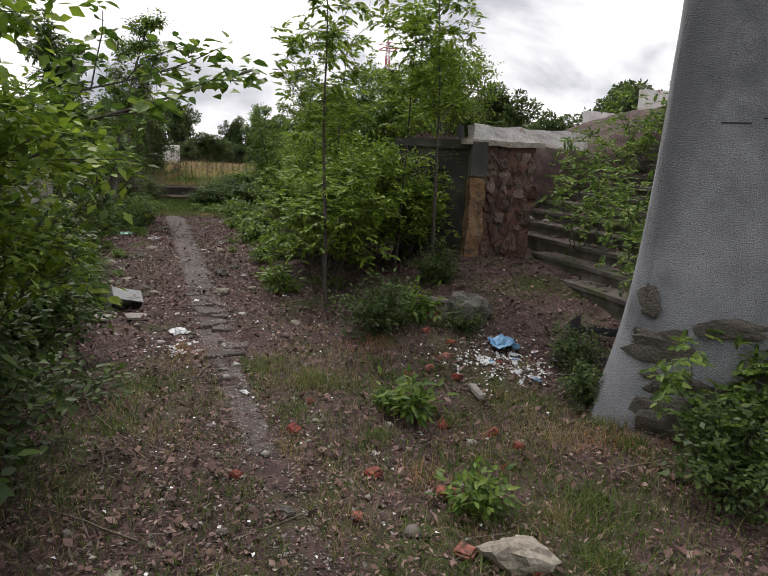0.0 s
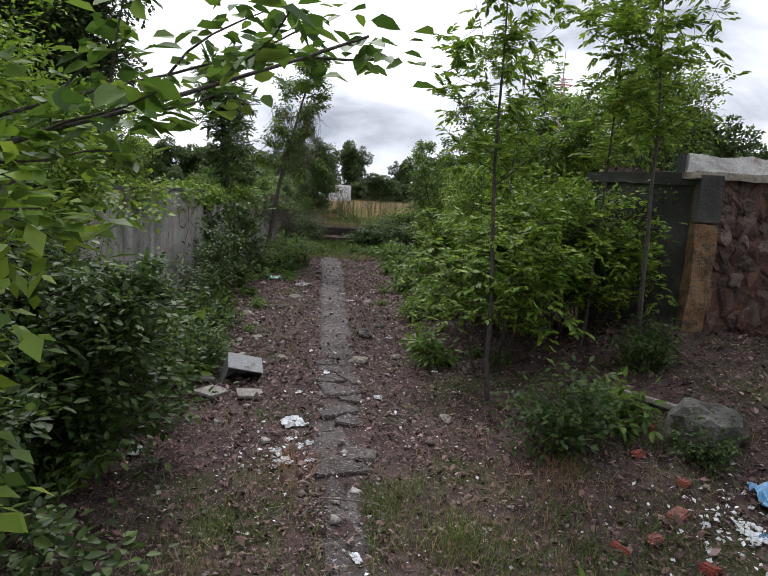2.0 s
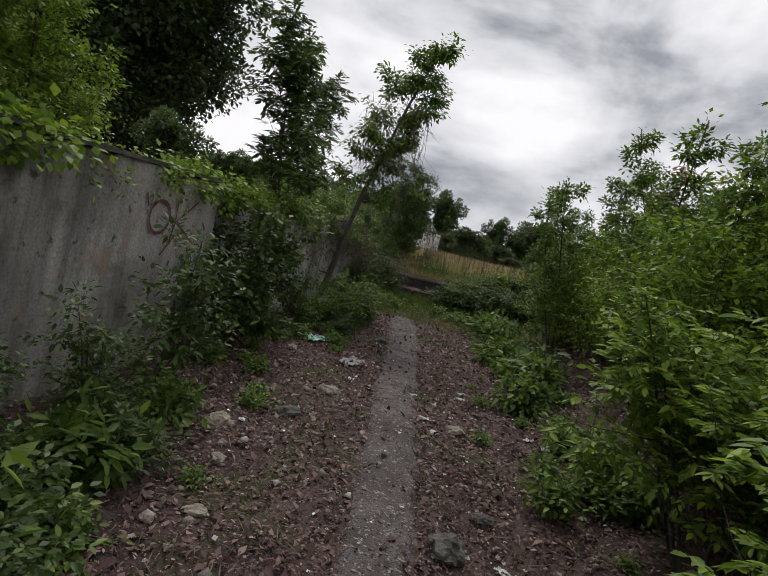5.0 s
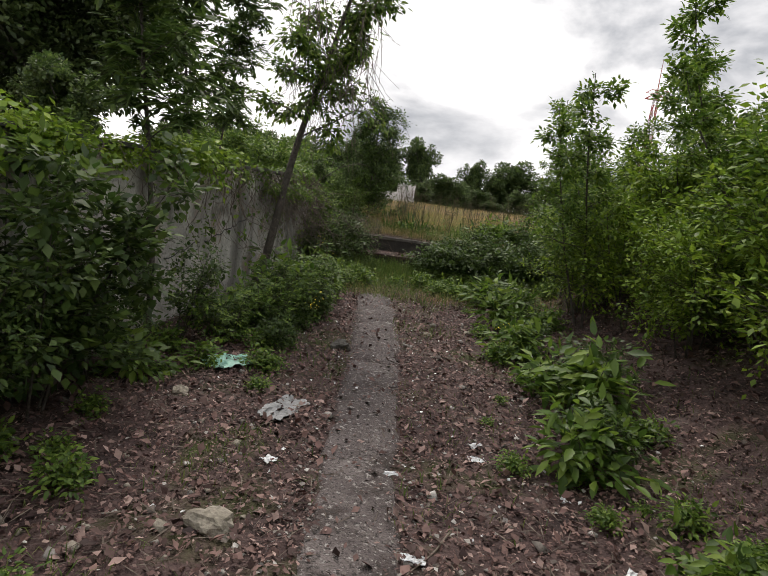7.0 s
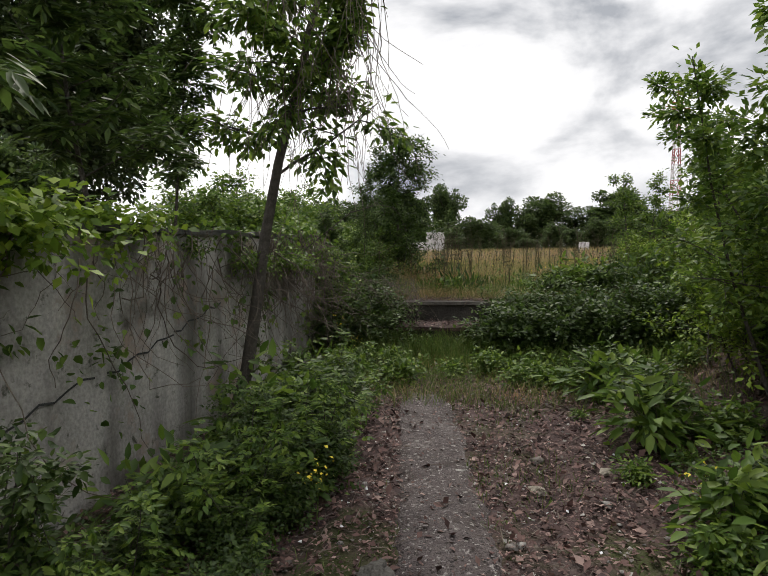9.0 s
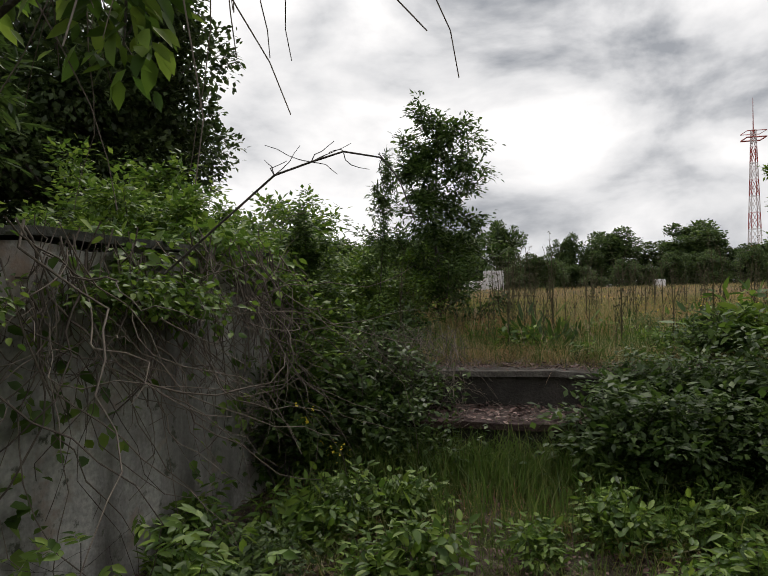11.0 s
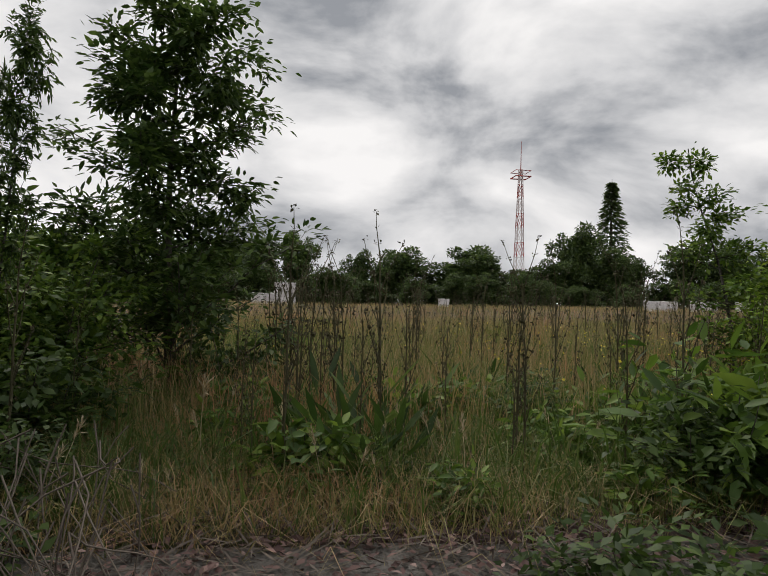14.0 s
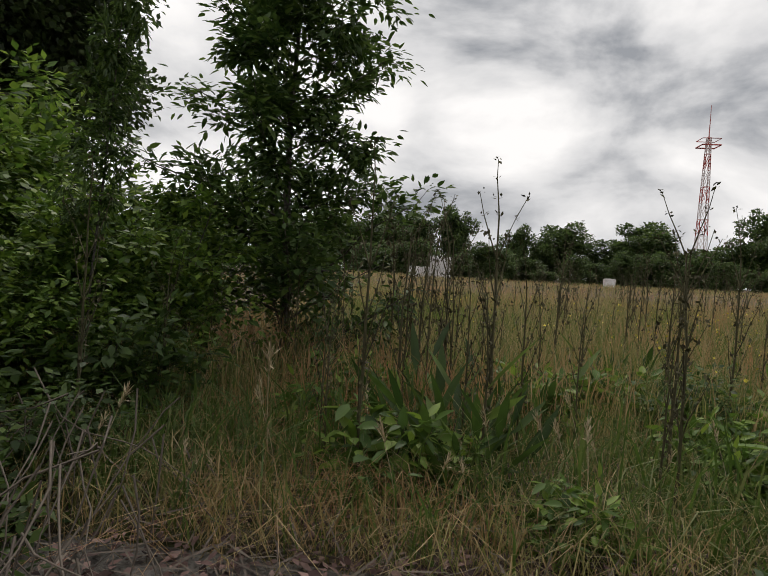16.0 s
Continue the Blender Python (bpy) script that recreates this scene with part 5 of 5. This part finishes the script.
rs = np.random.default_rng(23)
bms = [box_bm(-0.1, 0.1, -0.055, 0.055, -0.03, 0.035, 0.012, 0.012), box_bm(-0.06, 0.06, -0.05, 0.05, -0.03, 0.035, 0.014, 0.014)]
brick_me = []
for bm in bms:
    me = bpy.data.meshes.new("brick")
    bm.to_mesh(me)
    bm.free()
    me.materials.append(M_BRICK)
    brick_me.append(me)
spots = [(2.3, -1.26), (2.05, -1.5), (2.2, -1.75), (1.85, -1.55), (2.5, -0.95), (2.4, -0.55), (2.6, -0.2), (1.75, -2.5), (1.9, -3.1), (1.45, -3.3), (1.3, -3.8), (1.55, -4.0), (1.2, -4.3), (0.75, -2.4), (-0.9, -4.0), (-1.05, -4.3), (0.95, -1.9), (1.6, -2.0), (2.0, -2.7), (2.1, -2.9), (0.35, -2.9), (2.7, -1.5), (0.9, -3.4), (1.1, -3.0)]
for k, (x, y) in enumerate(spots):
    o = new("brick", brick_me[0 if k % 3 == 0 else 1])
    tagged(o, "broken red brick lying in the leaf litter", "brick", "scattered bricks")
    s = rs.uniform(0.5, 0.9)
    o.matrix_basis = Matrix.LocRotScale((x, y, g(x, y) + 0.028 * s), Euler((rs.normal(0, 0.25), rs.normal(0, 0.25), rs.uniform(0, 6))), (s, s, s))


def rock(x, y, size, material, label, seed):
    bm = lump_bm(size, seed, 3, 0.45)
    me = bpy.data.meshes.new("rock")
    bm.to_mesh(me)
    bm.free()
    me.materials.append(material)
    ob2 = new("rock", me)
    tagged(ob2, label, "rock")
    ob2.location = (x, y, g(x, y) + size[2] * 0.28)
    ob2.rotation_euler = (0, 0, seed)
    return ob2


rock(2.85, -0.55, (0.5, 0.42, 0.42), M_GREY, "large mossy grey concrete boulder", 3)
rock(1.52, -3.9, (0.32, 0.22, 0.14), M_PALE, "pale layered stone in the grass", 6)
for k, (x, y, s) in enumerate([(-0.65, 3.85, 0.2), (-0.78, 2.85, 0.12), (-0.3, 1.67, 0.13), (0.89, 1.88, 0.12), (-0.39, 7.62, 0.22), (0.41, 8.62, 0.11), (0.2, -4.1, 0.13), (-0.2, -3.6, 0.1), (0.55, -3.3, 0.1), (-0.66, 2.3, 0.12), (-1.0, 3.4, 0.15), (-1.2, 3.0, 0.12), (0.75, 3.0, 0.13), (0.86, 8.9, 0.1), (1.2, 0.2, 0.12), (0.1, -4.5, 0.14), (-0.7, -3.4, 0.15), (-1.2, 6.0, 0.14), (-0.5, 4.6, 0.2), (0.6, 4.4, 0.18), (0.55, 2.6, 0.25), (0.5, 1.6, 0.2)]):
    rock(x, y, (s, s * 0.7, s * 0.5), M_PALE if k % 4 else M_GREY, "pale broken stone on leaf litter", k + 10)


def crumple(name, label, x, y, size, material, seed, category="rubbish"):
    bm = bmesh.new()
    bmesh.ops.create_grid(bm, x_segments=14, y_segments=12, size=0.5)
    for v in bm.verts:
        p = Vector((v.co.x * 3 + seed, v.co.y * 3, seed))
        v.co.z = 0.3 * noise.noise(p) + 0.16 * noise.noise(p * 2.7) + 0.1
        v.co.x += 0.14 * noise.noise(p * 1.3 + Vector((5, 0, 0)))
        v.co.y += 0.14 * noise.noise(p * 1.3 + Vector((0, 5, 0)))
        v.co = Vector((v.co.x * size[0], v.co.y * size[1], max(0.004, (v.co.z + 0.12) * size[2])))
    me = bpy.data.meshes.new(name)
    bm.to_mesh(me)
    bm.free()
    me.materials.append(material)
    ob = tagged(new(name, me), label, category)
    ob.location, ob.rotation_euler = (x, y, g(x, y) + 0.01), (0, 0, seed)
    md = ob.modifiers.new("thick", "SOLIDIFY")
    md.thickness = 0.003
    return ob


crumple("plastic_bag", "crumpled pale blue-white plastic bag", 0.0, 0.03, (0.17, 0.16, 0.1), M_PLASTIC_W, 2)
crumple("mint_sheet", "torn mint green plastic sheet", -1.1, 6.7, (0.36, 0.26, 0.12), M_MINT, 4)
crumple("blue_bag", "torn blue plastic bag", 2.92, -1.2, (0.26, 0.3, 0.25), M_PLASTIC_B, 6)
crumple("blue_wrapper", "small crumpled blue plastic wrapper", -0.1, -4.0, (0.09, 0.12, 0.1), M_PLASTIC_B, 9)
crumple("white_wrapper", "torn white plastic wrapper on soil", -1.0, -0.55, (0.12, 0.16, 0.08), M_PLASTIC_W, 11)
crumple("white_sheet", "grey plastic sheet on the litter", -0.5, 5.9, (0.4, 0.17, 0.08), M_BOXW, 7.6)
crumple("black_bag", "black plastic bag in the shrubs", -1.15, -0.45, (0.3, 0.25, 0.15), M_BLACK, 13)
rs = np.random.default_rng(31)
for k in range(26):
    x, y = 2.75 + rs.normal(0, 0.22), -1.55 + rs.normal(0, 0.28)
    crumple("paper_scrap", "small torn white plastic scrap", x, y, (rs.uniform(0.04, 0.1), rs.uniform(0.03, 0.07), 0.05), M_PLASTIC_W if k % 9 else M_PLASTIC_B, k * 1.7)["group"] = "plastic scraps"
for k in range(12):
    x, y = 0.0 + rs.normal(0, 0.09), -0.5 + rs.normal(0, 0.13)
    crumple("paper_scrap", "small torn white paper scrap", x, y, (rs.uniform(0.04, 0.09), rs.uniform(0.03, 0.06), 0.04), M_PLASTIC_W, k * 2.3)["group"] = "paper scraps"
for k in range(24):
    x, y = rs.uniform(-1.0, 1.5), rs.uniform(-3, 6)
    crumple("paper_scrap", "small pale scrap of litter", x, y, (rs.uniform(0.04, 0.1), rs.uniform(0.03, 0.07), 0.04), M_PLASTIC_W, k * 1.3)["group"] = "paper scraps"

box_ = thing("metal_box", "dented grey metal drawer tipped on its side", "box", (-0.52, 1.05, g(-0.52, 1.05)))
for b in ((-0.22, 0.2, -0.2, -0.185, 0.0, 0.27), (-0.22, 0.2, 0.185, 0.2, 0.0, 0.27), (-0.22, -0.205, -0.185, 0.185, 0.0, 0.27), (0.185, 0.2, -0.185, 0.185, 0, 0.27), (-0.205, 0.185, -0.185, 0.185, 0.0, 0.015)):
    part("panel", box_bm(*b, 0.004), M_BOXW, box_)
box_.matrix_basis = Matrix.LocRotScale((-0.6, 1.1, g(-0.6, 1.1) + 0.1), Euler((radians(118), radians(14), radians(20))), (0.75, 0.75, 0.75))
for (x, y, a, w_, d_) in ((-0.42, 0.55, 20, 0.22, 0.16), (-0.75, 0.62, 70, 0.3, 0.2), (-0.95, 0.95, 110, 0.25, 0.25)):
    o = thing("board", "broken pale board on the ground", "board")
    part("plank", box_bm(-w_ / 2, w_ / 2, -d_ / 2, d_ / 2, 0, 0.025, 0.004, 0.006), M_WOOD, o)
    o.matrix_basis = Matrix.LocRotScale((x, y, g(x, y) + 0.02), Euler((0.1, 0.12, radians(a))), None)
for (x, y, a, ln_) in ((3.05, -0.15, 5, 0.5), (2.75, 0.15, 115, 0.7), (-0.75, 1.55, 75, 0.4), (2.2, -2.1, 80, 0.3)):
    o = thing("board", "grey weathered timber scrap", "board")
    part("plank", box_bm(-ln_ / 2, ln_ / 2, -0.03, 0.03, 0, 0.04, 0.006, 0.006), M_WOOD, o)
    o.matrix_basis = Matrix.LocRotScale((x, y, g(x, y) + 0.015), Euler((0.05, 0.06, radians(a))), None)
# black plastic crate by the column
crate = thing("plastic_crate", "crushed black plastic grid crate", "crate")
for k in range(10):
    part("bar", box_bm(-0.3, 0.3, -0.3 + k * 0.066, -0.29 + k * 0.066, 0, 0.012, 0), M_BLACK, crate)
    part("bar", box_bm(-0.3 + k * 0.066, -0.29 + k * 0.066, -0.3, 0.3, 0.013, 0.024, 0), M_BLACK, crate)
for sx in (-1, 1):
    part("side", box_bm(min(sx * 0.3, sx * 0.32), max(sx * 0.3, sx * 0.32), -0.3, 0.3, 0, 0.12, 0.004), M_BLACK, crate)
crate.matrix_basis = Matrix.LocRotScale((3.95, -1.35, g(3.95, -1.35) + 0.1), Euler((radians(-22), 0, radians(-25))), None)


# ---- dead creepers on the far wall and under the thicket ----
def creepers(n, seed, x_of, y0, y1, z0, z1, name, label):
    rng = np.random.default_rng(seed)
    ln = []
    for _ in range(n):
        y = rng.uniform(y0, y1)
        ln.append((bend((x_of(y) + rng.uniform(0.01, 0.18), y, rng.uniform(z1 - 0.35, z1)), (rng.normal(0.05, 0.12), rng.normal(0, 0.45), -1), rng.uniform(0.4, z1 - z0), 12, rng, 0.3, -0.05), rng.uniform(0.002, 0.0055), 0.0014))
    ob = tagged(new(name, fast_mesh(name, *tubes(ln, 4), M_TWIG)), label, "creeper", kind="stuff")
    return ob


creepers(150, 13, wall_b_x, 10.2, 12.3, 0.2, 1.75, "dead_creepers", "dense tangle of dry creeper stems at the wall end")
creepers(170, 3, wall_b_x, 8.6, 12.3, 0.2, 1.75, "dead_creepers", "tangle of dry hanging creeper stems on the wall")
creepers(36, 4, wall_b_x, 6.2, 9.0, 0.4, 1.75, "dead_creepers", "thin dry creeper stems on the wall")
creepers(50, 5, lambda y: -1.85, 12.4, 14.6, 0.4, 1.3, "dead_creepers", "dry bramble stems at the ledge end")
rng_v = np.random.default_rng(77)
vl = [(bend((-1.15 + rng_v.uniform(-0.5, 0.55), 9.7 + rng_v.uniform(-0.35, 0.35), rng_v.uniform(2.7, 3.9)), (rng_v.normal(0, 0.4), rng_v.normal(0, 0.2), -1), rng_v.uniform(0.4, 1.3), 9, rng_v, 0.13, -0.05), 0.0032, 0.0014) for _ in range(170)]
tagged(new("hanging_vines", fast_mesh("hanging_vines", *tubes(vl, 4), M_TWIG)), "bare vines hanging from the leaning tree", "creeper", kind="stuff")
br = thing("bare_branch", "thin bare branch arching over the path", "branch")
rng_v = np.random.default_rng(78)
bl = [(np.array([(-1.45, 10.6, 1.5299999999999998), (-1.0, 10.6, 1.88), (-0.86, 10.6, 1.92), (-0.74, 10.6, 1.95), (-0.6, 10.6, 1.92), (-0.54, 10.6, 1.84), (-0.5, 10.6, 1.73), (-0.49, 10.6, 1.7)]), 0.005, 0.002)]
for k in range(12):
    p = bl[0][0][rng_v.integers(1, 5)]
    bl.append((bend(p, rng_v.normal(0, 1, 3), rng_v.uniform(0.08, 0.25), 4, rng_v, 0.25, -0.05), 0.002, 0.001))
child("twigs", fast_mesh("twigs", *tubes(bl, 5), M_BARK), br)

# ---- leafy branch arching over the path, straw and leaves on the ledge ----
arch = thing("leafy_branch", "arching branch with rounded green leaves over the path", "branch")
rng_v = np.random.default_rng(91)
al = [(bend((-1.1, -2.9, 1.5), (0.85, 0.05, 0.55), 1.75, 8, rng_v, 0.06, -0.03), 0.012, 0.004), (bend((-1.2, -2.5, 1.7), (0.9, 0.2, 0.45), 1.5, 8, rng_v, 0.06, -0.02), 0.01, 0.003)]
for main in list(al):
    for k in range(7):
        p = main[0][2 + k % 6]
        al.append((bend(p, (rng_v.normal(0.5, 0.5), rng_v.normal(0, 0.7), rng_v.normal(0.1, 0.25)), 0.4, 4, rng_v, 0.12, -0.02), 0.005, 0.002))
Pa = np.concatenate([np.repeat(a_[0][1:], 9, 0) for a_ in al[2:]] + [np.repeat(a_[0][3:], 7, 0) for a_ in al[:2]])
Pa = Pa + rng_v.normal(0, 0.035, Pa.shape)
for k, a_ in enumerate(al):
    kind_ = "limb" if k < 2 else "twig"
    child(kind_, fast_mesh(kind_, *tubes([a_], 5), M_BARK), arch)
child("foliage", fast_mesh("foliage", *leaves(Pa, rng_v.normal(0, 1, Pa.shape) * np.array([1, 1, 0.4]), 0.075, 0.7, rng_v), M_LMID), arch)


def ledge_litter(n, y0, y1, z, seed, material, size, width, label):
    r = np.random.default_rng(seed)
    P_ = np.stack([r.uniform(-0.75, 3.5, n), r.uniform(y0, y1, n), z + r.uniform(0.004, 0.03, n)], 1)
    a_ = r.uniform(0, 6.283, n)
    D_ = np.stack([np.cos(a_), np.sin(a_), r.normal(0, 0.25, n)], 1)
    tagged(new("ledge_litter", fast_mesh("ledge_litter", *leaves(P_, D_, size, width, r, simple=True, droop=0), material)), label, "leaves", kind="stuff")


ledge_litter(2200, 12.5, 13.03, 0.585, 1, M_DRY, 0.04, 0.5, "dead leaves lying on the lower step")
ledge_litter(1500, 12.5, 13.03, 0.59, 2, M_TWIG, 0.14, 0.04, "dry straw lying on the lower step")
ledge_litter(2600, 13.06, 13.5, 0.85, 3, M_DRY, 0.035, 0.5, "dead leaves lying on the ledge top")
ledge_litter(2200, 13.06, 13.9, 0.86, 4, M_TWIG, 0.16, 0.035, "dry straw lying on the ledge top")
rng_v = np.random.default_rng(92)
dl = [(bend((rng_v.uniform(-1.7, -0.55), rng_v.uniform(12.7, 13.6), rng_v.uniform(0.85, 1.2)), (rng_v.normal(0.2, 0.5), -0.5, -0.6), rng_v.uniform(0.3, 0.8), 6, rng_v, 0.2, -0.06), 0.0026, 0.001) for _ in range(260)]
tagged(new("dead_creepers", fast_mesh("dead_creepers", *tubes(dl, 4), M_TWIG)), "dry stems spilling over the ledge", "creeper", kind="stuff")
again(t_thick, -1.35, 12.75, 0.1, 250, 0.5)
for x, y, z, a, s in ((-1.75, 14.3, 0.7, 150, 0.6), (-2.5, 14.1, 0.6, 40, 1.05), (-3.3, 15.4, 0.8, 95, 1.15), (-2.2, 15.0, 0.75, 260, 0.85)):
    again(t_thick, x, y, z, a, s)

# leaves and rubble on the stairs
r_s = np.random.default_rng(61)
nS = 5200
kS = r_s.integers(0, 14, nS)
Ps = np.stack([4.5 + 0.34 * kS + r_s.uniform(0.02, 0.33, nS), r_s.uniform(-2.5, 3.4, nS), 0.46 + 0.165 * kS + r_s.uniform(0.005, 0.04, nS)], 1)
Ps = Ps[(kS > 1) | (Ps[:, 1] < 1.3)]
aS = r_s.uniform(0, 6.283, len(Ps))
tagged(new("stair_litter", fast_mesh("stair_litter", *leaves(Ps, np.stack([np.cos(aS), np.sin(aS), r_s.normal(0, 0.3, len(Ps))], 1), 0.06, 0.5, r_s, simple=True, droop=0), M_DRY)), "dead leaves lying on the steps", "leaves", kind="stuff")
for k in range(26):
    kk = r_s.integers(0, 12)
    s_ = r_s.uniform(0.08, 0.18)
    ob = rock(4.0, -1.0, (s_, s_ * 0.7, s_ * 0.5), M_PALE if k % 3 else M_GREY, "broken rubble piece on the steps", k + 60)
    ob.location = (4.5 + 0.34 * kk + r_s.uniform(0.1, 0.28), r_s.uniform(-2.2, 1.2 if kk < 2 else 3.2), 0.46 + 0.165 * kk + s_ * 0.15)

# pale bristly grass ears at the meadow edge
M_EAR = mat("pale_grass_ear", [(0.42, 0.33, 0.2), (0.6, 0.5, 0.34)], rough=0.8, bump=0, island=True)
r_e = np.random.default_rng(62)
ear_line = bend((0, 0, 0), (0.1, 0.05, 1), 0.36, 6, r_e, 0.05, -0.03)
ear = thing("grass_ear", "pale bristly grass ear on a thin stalk", "grass", (-0.5, 13.79, 0.84), "grass ears")
child("stalk", fast_mesh("stalk", *tubes([(ear_line, 0.0022, 0.0014)], 4), M_EAR), ear)
Pe = ear_line[-1] + np.linspace(0, 1, 34)[:, None] * (ear_line[-1] - ear_line[-2]) * 1.3
De = r_e.normal(0, 0.35, (34, 3)) + (ear_line[-1] - ear_line[-2]) * 12
o = child("ear", fast_mesh("ear", *leaves(Pe, De, 0.045, 0.12, r_e, simple=True, droop=0), M_EAR), ear)
o["kind"] = "stuff"
for k in range(34):
    again(ear, r_e.uniform(-0.9, 1.3), r_e.uniform(13.35, 14.5), 0.84, r_e.uniform(0, 360), r_e.uniform(0.4, 0.75))
# dry sticks lying about
for k in range(22):
    x, y = r_e.uniform(-1.2, 2.8), r_e.uniform(-4.8, 10.5)
    st_ = bend((0, 0, 0.012), (1, 0, 0.03), r_e.uniform(0.25, 0.7), 6, r_e, 0.08, 0.0)
    st_[:, 2] = 0.012 + np.abs(st_[:, 2]) * 0.1
    o = tagged(new("stick", fast_mesh("stick", *tubes([(st_, 0.006, 0.003)], 5), M_TWIG)), "dry fallen stick on the leaf litter", "stick", "fallen sticks")
    o.matrix_basis = turned(x, y, g(x, y) + 0.01, r_e.uniform(0, 360))

# ---- yellow flowers ----
rs = np.random.default_rng(12)
for o in bpy.data.objects:
    if o.name.startswith("seed_head") or (o.name.startswith("stem") and o.parent and o.parent.name.startswith("weed_stalk")):
        o["kind"] = "stuff"
for x, y, z in ((-0.75, 8.1, 0.45), (1.15, 8.3, 0.4), (-1.35, 11.9, 0.7), (-1.2, 12.0, 0.5), (1.6, 13.9, 1.1), (1.75, 14.0, 1.0), (-1.5, 12.4, 0.9)):
    fl = thing("yellow_flower", "stalk with small yellow flowers", "flower", (x, y, 0), "yellow flowers")
    z0 = g(x, y)
    child("stem", fast_mesh("stem", *tubes([([(0, 0, z0), (0.01, 0, (z0 + z) / 2), (0.0, 0.01, z)], 0.004, 0.002)], 4), M_GREEN_GRASS), fl)
    Pf = rs.normal(0, 0.045, (26, 3)) + np.array([0, 0, z])
    child("petal_cluster", fast_mesh("petals", *leaves(Pf, rs.normal(0, 1, (26, 3)), 0.022, 0.9, rs, simple=True), M_YELLOW), fl)["kind"] = "stuff"
